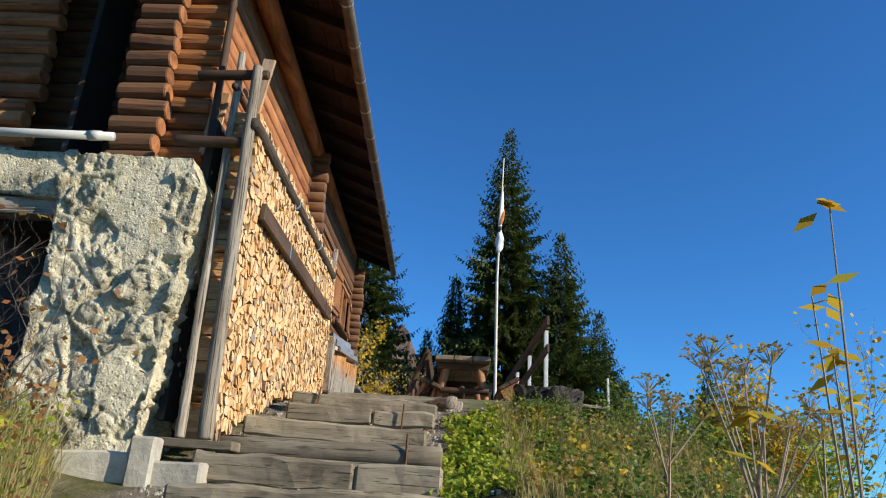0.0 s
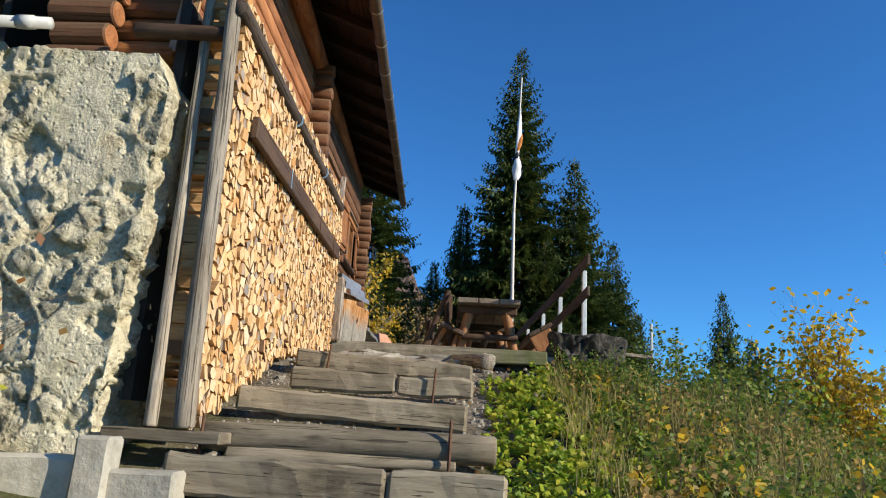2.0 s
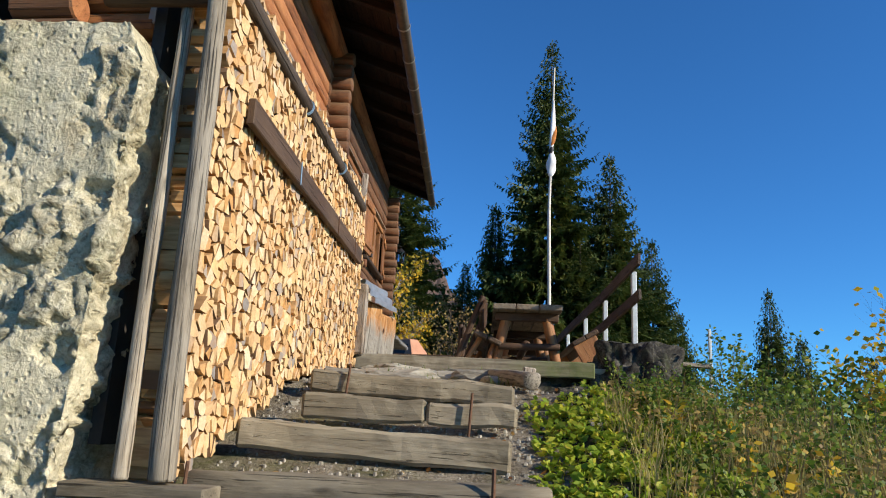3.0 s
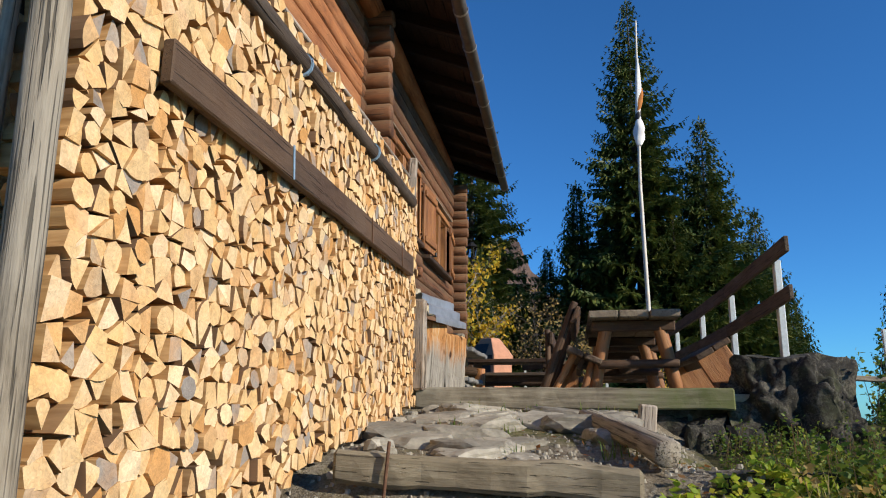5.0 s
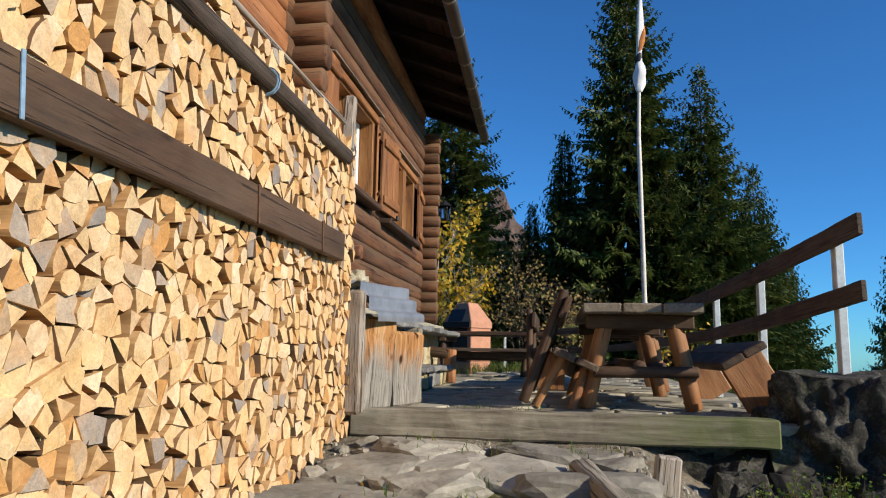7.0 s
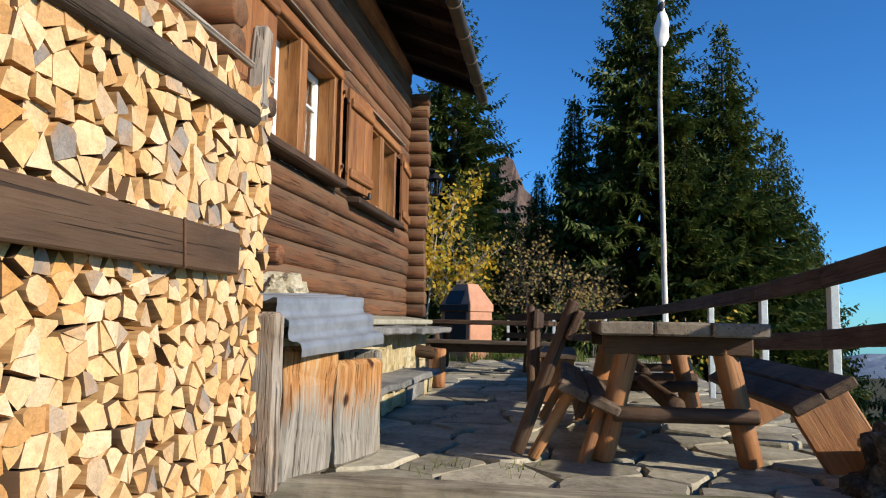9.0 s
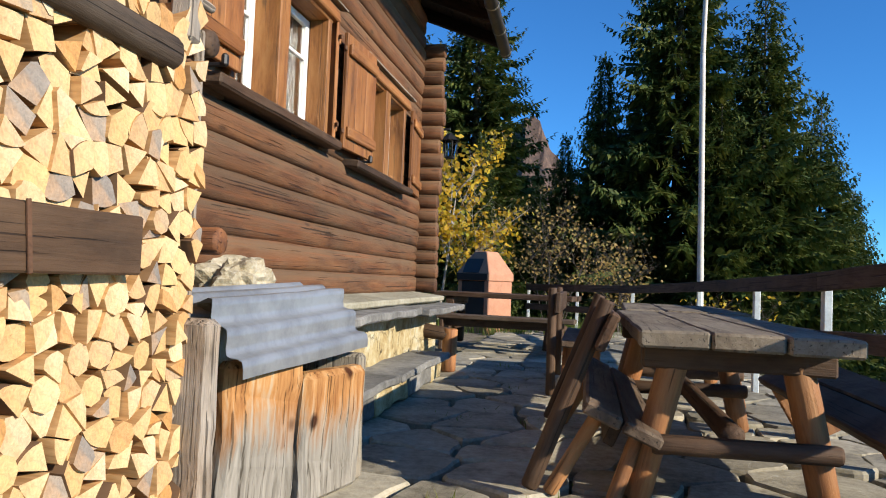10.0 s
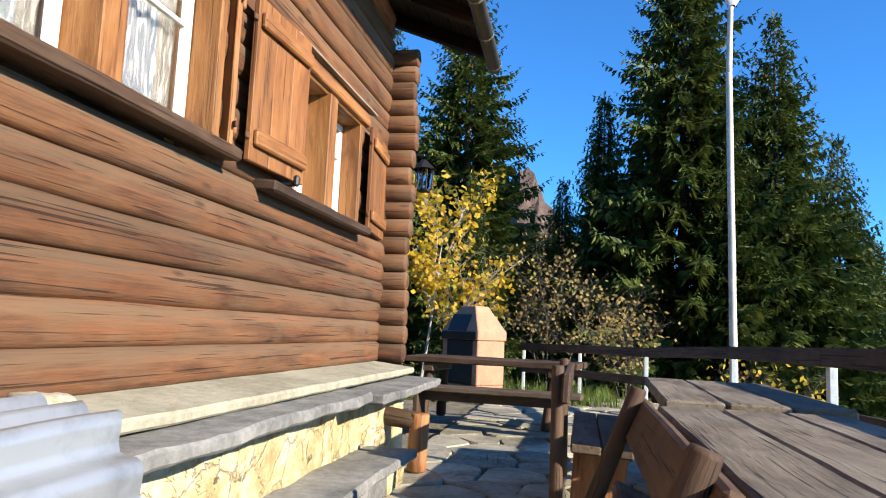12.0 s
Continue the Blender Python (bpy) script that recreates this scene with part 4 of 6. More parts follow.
stub = thing("wooden_stub", (0.36, 8.35, 0.78), "short split wooden stump standing in the gravel", "stump")
board("stump", (0.12, 0.07, 0.42), (0, 0, 0.17), "pole", stub, (4, 6, 10), 0.012, 0.012)

# ---- terrace furniture ----
FLOOR = 1.26


def table(x0, x1, y0, y1, label, rot=0.0, kind="table", leg="leg"):
    cx, cy = (x0 + x1) / 2, (y0 + y1) / 2
    w, L = x1 - x0, y1 - y0
    t = thing("picnic_table", (cx, cy, FLOOR), label, "table", "terrace tables", rot=(0, 0, rot))
    n = 3
    for i in range(n):
        board("top_plank", (w / n - 0.008, L + random.uniform(-0.03, 0.03), 0.07), (-w / 2 + (i + 0.5) * w / n, 0, 0.705), kind, t, (0, 0, random.uniform(-0.2, 0.2)), 0.01, 0.004)
    for y in (-L / 2 + 0.28, L / 2 - 0.28):
        board("cross_beam", (w * 0.92, 0.12, 0.10), (0, y, 0.62), "brown", t, bevel=0.01, rough=0.004)
        for s in (-1, 1):
            log_between("leg", (s * (w / 2 - 0.03), y + 0.06, 0.0), (s * (w / 2 - 0.17), y, 0.62), 0.062, leg, t, "orange-brown round leg", 1.0, 0.08)
        log_between("stretcher", (-w / 2 + 0.08, y - 0.07, 0.26), (w / 2 - 0.02, y - 0.07, 0.27), 0.042, "brown", t, "", 1.0, 0.12)
    log_between("tie", (0, -L / 2 + 0.28, 0.30), (0, L / 2 - 0.28, 0.30), 0.05, "brown", t)
    return t


def bench(loc, L, rot, label, back=True, flip=1, panel="leg", sticks=False):
    """A plank bench with board legs, along y; its back stands on the flip side."""
    b = thing("bench", loc, label, "bench", "terrace benches", rot=rot)
    for i in range(2):
        board("seat_plank", (0.165, L, 0.055), ((i - 0.5) * 0.172, 0, 0.43), "seat", b, (0, 0, 0), 0.01, 0.004)
    for y in (-L / 2 + 0.18, L / 2 - 0.18):
        if sticks:
            for s in (-1, 1):
                log_between("leg", (s * 0.13, y, 0.0), (s * 0.09, y, 0.41), 0.032, "leg", b, "round stick leg", 1.0, 0.1)
        else:
          board("leg_panel", (0.30, 0.05, 0.41), (0, y, 0.20), panel, b, (0, 0, 0), 0.008, 0.002)
        if back:
            log_between("back_post", (-0.22 * flip, y - 0.08, 0.0), (-0.27 * flip, y - 0.08, 0.86), 0.038, "brown", b, "round brown post", 0.9, 0.1)
    if back:
        board("back_board", (0.045, L, 0.17), (-0.215 * flip, 0, 0.74), "brown", b, (0, 0, 0), 0.01, 0.004)
    board("seat_rail", (0.05, L - 0.36, 0.10), (0, 0, 0.35), "brown", b)
    return b


table(0.03, 0.85, 9.68, 11.95, "heavy plank table, silvery top on orange round legs, on the flagstones")
table(0.14, 1.04, 12.30, 14.40, "heavy plank table, silvery top on orange round legs, weathered", -2)
far_table = table(-0.42, 0.42, -1.0, 1.0, "dark weathered picnic table near the brick grill", 84, "brown", "brown")
far_table.matrix_basis = pose(-1.30, 16.9, FLOOR, 0, 0, 84)
bench((-0.19, 10.75, FLOOR - 0.05), 1.95, (0, 24, 0), "brown wooden bench tipped forward with its seat against the table", True, sticks=True)
bench((1.33, 10.85, FLOOR + 0.02), 2.1, (0, -30, 0), "brown wooden bench tipped over towards the table", False, -1)
bench((-0.22, 13.35, FLOOR), 1.7, (0, 3, 0), "brown wooden bench with a back beside the second table", True)
bench((-1.25, 16.0, FLOOR), 1.9, (0, 0, 86), "dark plank bench before the far picnic table", False, 1, "brown")

# ---- box with tin cover ----
box = thing("slab_box", (-1.42, 9.42, FLOOR), "low box of split log slabs, bleached orange and grey", "box")
for dx, dy, wid, hgt, thick in ((0.112, -0.25, 0.405, 0.60, 0.07), (0.215, 0.185, 0.42, 0.52, 0.08)):
    board("slab", (thick, wid, hgt), (dx, dy, hgt / 2), SLAB, box, (0, 2, -14.6), 0.025, 0.022)
board("end_slab", (0.24, 0.07, 0.75), (0.00, -0.56, 0.375), "pole", box, (0, 0, -6), 0.02, 0.015)
board("end_slab", (0.50, 0.06, 0.56), (0.03, 0.45, 0.28), "grey", box, (0, 0, 0), 0.02, 0.01)
tin = thing("tin_sheet", (-1.486, 9.36, FLOOR + 0.715), "bent sheet of corrugated galvanised tin covering the box", "tin sheet", rot=(0, 0, -7))
verts, faces = [], []
NU, NV = 26, 56
for j in range(2):
    for u in range(NU + 1):
        s = 0.50 * u / NU
        if s < 0.22:
            x, z = s - 0.05, 0.10 - 0.06 * s
        else:
            d = s - 0.22
            x, z = 0.17 + 0.52 * d, 0.087 - 0.84 * d
        wave = 0.020 * math.cos(2 * math.pi * s / 0.115)
        for v in range(NV + 1):
            y = -0.44 + 0.94 * v / NV
            dent = 0.007 * noise.noise(Vector((s * 5, y * 4, 1)))
            cut = 0.02 * noise.noise(Vector((s * 9, 0, 5))) if v in (0, NV) else 0
            verts.append((x + (wave + dent) * 0.6 + j * 0.0015, y + cut, z + 0.06 * (y + 0.5) * 0.6 + (wave + dent) * 0.75 - j * 0.0015))
M = (NU + 1) * (NV + 1)
for u in range(NU):
    for v in range(NV):
        a = u * (NV + 1) + v
        faces.append((a, a + NV + 1, a + NV + 2, a + 1))
        faces.append((M + a, M + a + 1, M + a + NV + 2, M + a + NV + 1))
o = new("sheet", raw_mesh("sheet", verts, faces, [TIN], smooth=True))
o.parent = tin
stone = new("ochre_rock", mesh_of("ochre_rock", bm_rock((0.28, 0.36, 0.22), 4, 4, 0.34, 0.50), OCHRE))
stone.matrix_basis = pose(-1.66, 9.62, 2.11, 0, 0, 20)
tagged(stone, "craggy ochre rock weighing down the tin cover", "rock")
stone = new("small_rock", mesh_of("small_rock", bm_rock((0.16, 0.17, 0.11), 9, 3, 0.4), OCHRE, smooth=True))
stone.matrix_basis = pose(-1.55, 9.98, 2.06, 0, 0, 50)
tagged(stone, "small pale rock beside the tin cover", "rock")

# ---- slabs along the wall ----
for i, (y0, y1, x1, dz) in enumerate(((9.95, 12.55, -1.50, 0.0), (12.57, 14.30, -1.44, -0.015))):
    s = thing("stone_slab", (0, (y0 + y1) / 2, 1.90 + dz), "thin grey stone slab forming a bench along the wall", "stone slab", "wall bench slabs")
    part("slab", bm_board(x1 + 1.92, y1 - y0, 0.06, 0.012, 0.018), SLATE, s, "", ((x1 - 1.92) / 2, 0, 0), (0, 2, 0))
for i, (y0, y1) in enumerate(((10.1, 11.6), (11.62, 13.32))):
    s = thing("low_ledge", (-1.62, (y0 + y1) / 2, FLOOR), "low grey stone ledge at the foot of the wall", "ledge", "wall ledges")
    part("slab", bm_board(0.40, y1 - y0, 0.055, 0.012, 0.018), SLATE, s, "thin grey covering slab", (0.01, 0, 0.205))
    n = 4
    for j in range(n):
        w = (y1 - y0) / n
        part("block", bm_board(0.30 + 0.02 * (j % 2), w - 0.015, 0.18, 0.02, 0.025), SLATE if j % 3 else PLASTER, s, "", (-0.01, -(y1 - y0) / 2 + (j + 0.5) * w, 0.09))
st = thing("log_stool", (-1.50, 13.75, FLOOR), "short cut log standing by the ledge", "log")
log_between("stump", (0, 0, 0), (0.01, 0, 0.42), 0.075, "leg", st)
log_between("stick", (-0.35, 0.0, 0.40), (0.0, 0.0, 0.36), 0.07, "brown", st)

# ---- grill ----
grill = thing("grill", (-2.10, 20.3, 1.15), "terracotta brick garden grill with a tapered hood and dark mouth", "grill", rot=(0, 0, -38))
part("plinth", bm_board(0.86, 0.62, 0.30, 0.02), TERRA, grill, "", (0, 0, 0.15))
for s in (-1, 1):
    part("side_wall", bm_board(0.13, 0.62, 0.72, 0.015), TERRA, grill, "", (s * 0.365, 0, 0.66))
part("back_wall", bm_board(0.62, 0.10, 0.72, 0.01), BLACK, grill, "sooty back wall", (0, 0.24, 0.66))
# black panels put the shade of the grill's front into colour
part("fire_mouth", bm_board(0.62, 0.03, 0.70, 0.01), BLACK, grill, "black panel painted as the shaded fire opening", (0, -0.30, 0.66))
part("soot_panel", bm_board(0.84, 0.02, 0.13, 0.004), BLACK, grill, "black strip painted as shade on the front edge under the hood", (0, -0.342, 1.09))
part("hearth", bm_board(0.60, 0.5, 0.06, 0.008), CONCRETE, grill, "", (0, -0.03, 0.45))
bm = bmesh.new()
ring0 = [bm.verts.new(v) for v in ((-0.45, -0.33, 1.02), (0.45, -0.33, 1.02), (0.45, 0.33, 1.02), (-0.45, 0.33, 1.02))]
ring1 = [bm.verts.new(v) for v in ((-0.45, -0.33, 1.16), (0.45, -0.33, 1.16), (0.45, 0.33, 1.16), (-0.45, 0.33, 1.16))]
ring2 = [bm.verts.new(v) for v in ((-0.17, -0.14, 1.58), (0.17, -0.14, 1.58), (0.17, 0.16, 1.58), (-0.17, 0.16, 1.58))]
for a, b in ((ring0, ring1), (ring1, ring2)):
    for i in range(4):
        bm.faces.new((a[i], a[(i + 1) % 4], b[(i + 1) % 4], b[i]))
bm.faces.new(ring2)
bm.faces.new(list(reversed(ring0)))
bmesh.ops.bevel(bm, geom=list(bm.edges), offset=0.012, segments=1, affect="EDGES")
hood = part("hood", bm, TERRA, grill, "tapered terracotta hood")
# flat black plate in place of a shaded hollow in the hood
part("mouth", bm_board(0.46, 0.02, 0.30, 0.07), BLACK, hood, "black plate painted as the shade of an arched opening", (-0.06, -0.262, 1.30), (-24, 0, 0))

# ---- fence and flagpole ----
POSTS = [(1.60, 9.40, 2.36, 1.42), (1.51, 10.80, 2.27, 1.1), (1.43, 12.08, 2.22, 1.1), (1.37, 13.85, 2.20, 1.1), (1.27, 16.62, 2.17, 1.1), (0.56, 18.86, 2.09, 1.1), (-0.35, 20.24, 2.07, 1.1), (-1.35, 21.5, 2.05, 1.1)]
fence = thing("fence", (0, 0, 0), "terrace fence of dark boards on pale metal posts", "fence")
for x, y, z1, z0 in POSTS:
    p = part("post", bm_board(0.055, 0.075, z1 - z0, 0.006), POST_METAL, fence, "pale galvanised steel post", (x, y, (z0 + z1) / 2))
for k, (dz, h) in enumerate(((0.03, 0.13), (-0.36, 0.12))):
    for i in range(len(POSTS) - 1):
        a, b = POSTS[i], POSTS[i + 1]
        pa, pb = Vector((a[0] - 0.05, a[1], a[2] + dz)), Vector((b[0] - 0.05, b[1], b[2] + dz))
        d = (pb - pa).normalized()
        if i == 0:
            pa -= d * 0.42
        rise = math.degrees(math.atan2(d.z, math.hypot(d.x, d.y)))
        yaw = math.degrees(math.atan2(d.y, d.x))
        board("rail", ((pb - pa).length + 0.004, 0.035, h), tuple((pa + pb) / 2), "fence", fence, (0, -rise, yaw), 0.006, 0.004)
pole = thing("flagpole", (1.29, 16.74, 1.15), "tall thin whitish wooden flagpole with a furled flag", "flagpole")
log_between("staff", (0.02, 0, 0), (-0.03, 0.0, 4.2), 0.045, plain("pale_staff", (0.62, 0.58, 0.50), 0.6, vary=0.2, scale=7), pole, "", 0.8, 0.08)
log_between("upper_staff", (-0.03, 0, 4.2), (0.06, 0.02, 7.7), 0.034, plain("pale_staff", (0.62, 0.58, 0.50), 0.6), pole, "", 0.55, 0.08)


def cloth(name, parent, z0, z1, r, mat, seed, dx=0.0, label=""):
    verts, faces = [], []
    n, s = 14, 14
    for i in range(n + 1):
        t = i / n
        for j in range(s):
            a = 2 * math.pi * j / s
            w = r * (0.35 + 0.65 * math.sin(math.pi * min(1, t * 1.05 + 0.04)) ** 0.6) * (1 + 0.45 * noise.noise(Vector((math.cos(a) * 1.5, math.sin(a) * 1.5 + seed, t * 3))))
            verts.append((dx * t + w * math.cos(a), w * math.sin(a) * 0.7, z0 + (z1 - z0) * t))
    for i in range(n):
        for j in range(s):
            q = (j + 1) % s
            faces.append((i * s + j, i * s + q, (i + 1) * s + q, (i + 1) * s + j))
    o = new(name, raw_mesh(name, verts, faces, [mat], smooth=True))
    o.parent = parent
    if label:
        o["label"] = label


cloth("flag_knot", pole, 5.0, 5.6, 0.10, plain("white_cloth", (0.74, 0.74, 0.72), 0.9, vary=0.1), 1, 0.02, "furled white flag cloth")
cloth("flag_fold", pole, 5.55, 6.85, 0.06, plain("white_cloth", (0.74, 0.74, 0.72), 0.9), 5, 0.05, "furled white flag cloth")
cloth("flag_stripe", pole, 5.7, 6.2, 0.06, plain("orange_cloth", (0.50, 0.18, 0.04), 0.9), 9, 0.10, "orange flag cloth")
cloth("flag_tie", pole, 5.53, 5.75, 0.055, BLACK, 3, 0.02, "dark tie")

# ---- rocks by the terrace's end ----
big = new("boulder", mesh_of("boulder", bm_rock((1.0, 0.8, 1.1), 12, 6, 0.5, 0.45), MOSSY, smooth=True))
big.matrix_basis = pose(1.58, 9.42, 0.98)
tagged(big, "dark mossy boulder at the terrace's corner", "boulder")
for i, (x, y, z, sx, sy, sz, r) in enumerate(((0.95, 9.22, 0.92, 0.5, 0.3, 0.34, 30), (0.62, 9.25, 0.95, 0.34, 0.3, 0.28, 0), (1.15, 9.0, 0.75, 0.4, 0.3, 0.5, 60), (0.28, 9.25, 1.0, 0.4, 0.3, 0.22, 10), (0.85, 8.9, 0.78, 0.34, 0.16, 0.5, 15))):
    o = new("wall_rock", mesh_of("wall_rock", bm_rock((sx, sy, sz), 20 + i, 3, 0.35), MOSSY, smooth=False))
    o.matrix_basis = pose(x, y, z, 0, 12 * (i % 3 - 1), r)
    tagged(o, "rough stone of the dry wall under the terrace", "rock", "dry wall stones")
brace = thing("handrail_plank", (2.05, 9.9, 1.41), "grey plank lying level beyond the boulder", "plank")
board("plank", (1.3, 0.10, 0.045), (-0.12, 0, 0), "grey", brace, (0, 2, 6), 0.006, 0.004)
board("peg", (0.032, 0.032, 0.75), (0.53, 0.05, 0.04), POST_METAL, brace)

# ---- mountains far off ----
def ridge(name, cx, cy, width, base, height, depth, seed, material, label, peak=0.0):
    verts, faces = [], []
    nu, nv = 90, 26
    for i in range(nu + 1):
        u = i / nu
        x = cx + (u - 0.5) * width
        prof = (1 - abs(2 * u - 1) ** (1.0 if peak else 1.4)) * (0.8 + (0.05 if peak else 0.3) * noise.fractal(Vector((u * 9 + seed, 0, 0)), 0.8, 2.1, 5))
        for j in range(nv + 1):
            v = j / nv
            k = 1 - abs(2 * v - 1)
            rough = noise.fractal(Vector((u * 22 + seed, v * 9, 1)), 0.9, 2.2, 5)
            verts.append((x + (0.008 if peak else 0.02) * width * rough, cy + (v - 0.5) * depth, base + height * max(0, prof) * (k ** 0.8) * (1 + (0.07 if peak else 0.16) * rough)))
    for i in range(nu):
        for j in range(nv):
            a = i * (nv + 1) + j
            faces.append((a, a + nv + 1, a + nv + 2, a + 1))
    if peak:
        high = max(verts, key=lambda v: v[2])
        k = height / (high[2] - base)
        verts = [(v[0] + cx - high[0], v[1], base + (v[2] - base) * k) for v in verts]
    o = new(name, raw_mesh(name, verts, faces, [material]))
    return tagged(o, label, "mountain", kind="structure")


ridge("backdrop_peak", -74, 900, 360, -60, 276, 160, 2.0, CLIFF, "reddish bare rock peak above the woods", 0.25)
# the blue of distant air haze is put into this rock colour
HAZE = rock("hazed_slope", (0.10, 0.14, 0.20), (0.16, 0.21, 0.28), (0.23, 0.29, 0.36), 0.01)
ridge("backdrop_range", 1500, 1900, 2400, -120, 150, 500, 7.0, HAZE, "distant mountain range with air haze painted as blue")
ridge("backdrop_range", 2300, 300, 900, -160, 220, 1800, 11.0, HAZE, "distant mountain range with air haze painted as blue")


# ---- trees ----
def leaf(verts, faces, p, d, n, length, width):
    """A pointed leaf of two triangles, folded on its rib."""
    d = d.normalized()
    s = d.cross(n)
    if s.length < 1e-4:
        s = Vector((1, 0, 0))
    s.normalize()
    b = len(verts)
    m = p + d * length * 0.45
    verts.extend((p, m + s * width / 2, p + d * length, m - s * width / 2))
    faces.append((b, b + 1, b + 2, b + 3))


def spruce(name, H, R, seed, label):
    """Whorls of drooping boughs hung with twigs, uneven in length, with gaps between the whorls."""
    rnd = random.Random(seed)
    t = thing(name, (0, 0, 0), label, "spruce tree", "spruces")
    part("trunk", bm_log(0.014 * H, H * 0.97, 10, 0.05, 0.08, 14), BARK, t, "", (0, 0, H * 0.485), (0, -90, 0), smooth=True)
    verts, faces = [], []
    z = 0.05 * H
    while z < 0.975 * H:
        f = 1 - z / H
        reach = R * (f ** 1.02) * (0.97 if f < 0.9 else 0.8) + 0.06
        n = rnd.randint(9, 13) if f > 0.12 else rnd.randint(5, 7)
        a0 = rnd.uniform(0, 6.28)
        for k in range(n):
            a = a0 + 6.283 * k / n + rnd.uniform(-0.35, 0.35)
            L = max(0.10, reach * rnd.choice((0.6, 0.8, 0.95, 1.05, 1.12, 1.26)) * rnd.uniform(0.9, 1.08))
            out = Vector((math.cos(a), math.sin(a), 0))
            side = Vector((-math.sin(a), math.cos(a), 0))
            z0 = z + rnd.uniform(-0.010, 0.010) * H
            droop = (0.52 if f > 0.4 else -0.30 + 2.05 * f) * rnd.uniform(0.7, 1.3)
            m = max(3, int(L / 0.125))
            for i in range(m + 1):
                u = i / m
                p = out * (L * u) + Vector((0, 0, z0 + L * (0.22 * u - droop * u * u + 0.34 * u ** 4)))
                if i > 0 and u > 0.12:
                    tw = min(0.56, (0.12 + 0.20 * L * (1 - u) ** 0.75) * rnd.uniform(0.65, 1.3))
                    for s in (-1, 1):
                        d = out * rnd.uniform(0.55, 0.9) + side * s * rnd.uniform(0.6, 1.0) + Vector((0, 0, rnd.uniform(-0.55, 0.0)))
                        leaf(verts, faces, p, d, Vector((rnd.uniform(-0.4, 0.4), rnd.uniform(-0.4, 0.4), 1)), tw, tw * 0.46)
                        if rnd.random() < 0.8:
                            d2 = d + Vector((rnd.uniform(-0.4, 0.4), rnd.uniform(-0.4, 0.4), -1.0))
                            leaf(verts, faces, p + d.normalized() * tw * 0.3, d2, side, tw * 0.9, tw * 0.34)
                    if rnd.random() < 0.55:
                        leaf(verts, faces, p, out + Vector((0, 0, 0.3)), side, tw * 0.8, tw * 0.22)
            tip = out * L + Vector((0, 0, z0 + L * (0.56 - droop)))
            leaf(verts, faces, tip - out * 0.05, out + Vector((0, 0, 0.35)), Vector((0, 0, 1)), min(0.28, 0.12 + 0.06 * L), 0.06)
        z += (0.0195 * H) * rnd.uniform(0.75, 1.25) * (0.50 + 0.62 * f)
    for i in range(12):
        leaf(verts, faces, Vector((0, 0, H * (0.945 + 0.004 * i))), Vector((rnd.uniform(-0.6, 0.6), rnd.uniform(-0.6, 0.6), 0.7)), Vector((1, 0, 0)), 0.26 - 0.012 * i, 0.05)
    c = new("crown", raw_mesh("crown", verts, faces, [NEEDLES]))
    c.parent = t
    return t


PROTO = [spruce("spruce", 16.0, 4.3, 1, "tall dark green spruce on the slope behind the terrace"), spruce("spruce", 11.0, 3.5, 2, "dark green spruce on the slope behind the terrace"), spruce("spruce", 8.5, 2.6, 3, "young dark green spruce at the wood's edge")]
SPRUCES = [  # x, y, apex z, width factor, kind
    (2.25, 28.0, 16.3, 0.92, 0), (4.55, 28.0, 11.3, 0.94, 1), (0.15, 28.0, 9.1, 0.76, 2), (-0.93, 28.0, 6.7, 0.66, 2), (-3.65, 28.0, 13.1, 1.0, 0),
    (6.2, 28.5, 8.0, 0.82, 1), (3.3, 27.2, 8.0, 0.8, 1), (7.4, 29.5, 5.4, 0.8, 2), (1.5, 33.0, 7.4, 0.9, 1), (-2.2, 33.5, 6.2, 0.9, 2), (-6.6, 30, 12.5, 1.0, 0), (-9.5, 33, 13.5, 1.0, 0),
    (5.4, 32.0, 8.4, 0.9, 1), (-5.2, 36.0, 9.5, 1.0, 1), (-2.9, 24.4, 6.0, 0.6, 2),
    (10.7, 29.0, 6.3, 0.7, 1), (12.0, 29.5, 4.6, 0.75, 2), (18, 36, 4.6, 1.0, 1), (9.4, 27.0, 2.2, 1.0, 2), (14.5, 30, 1.8, 1.0, 2), (7.8, 24.0, 0.9, 1.0, 2), (21, 33, 2.0, 1.0, 1), (26, 40, 3.5, 1.0, 1)]
used = set()
HEIGHTS = (16.0, 11.0, 8.5)
for x, y, top, wide, kd in SPRUCES:
    base = ground_at(x, y) - 0.15
    s = (top - base) / HEIGHTS[kd]
    m = pose(x, y, base, 0, 0, random.uniform(0, 360)) @ Matrix.Diagonal((s ** 0.5 * wide, s ** 0.5 * wide, s, 1))
    if kd not in used:
        used.add(kd)
        PROTO[kd].matrix_basis = m
    else:
        c = copy_thing(PROTO[kd], Matrix.Identity(4))
        c.matrix_basis = m


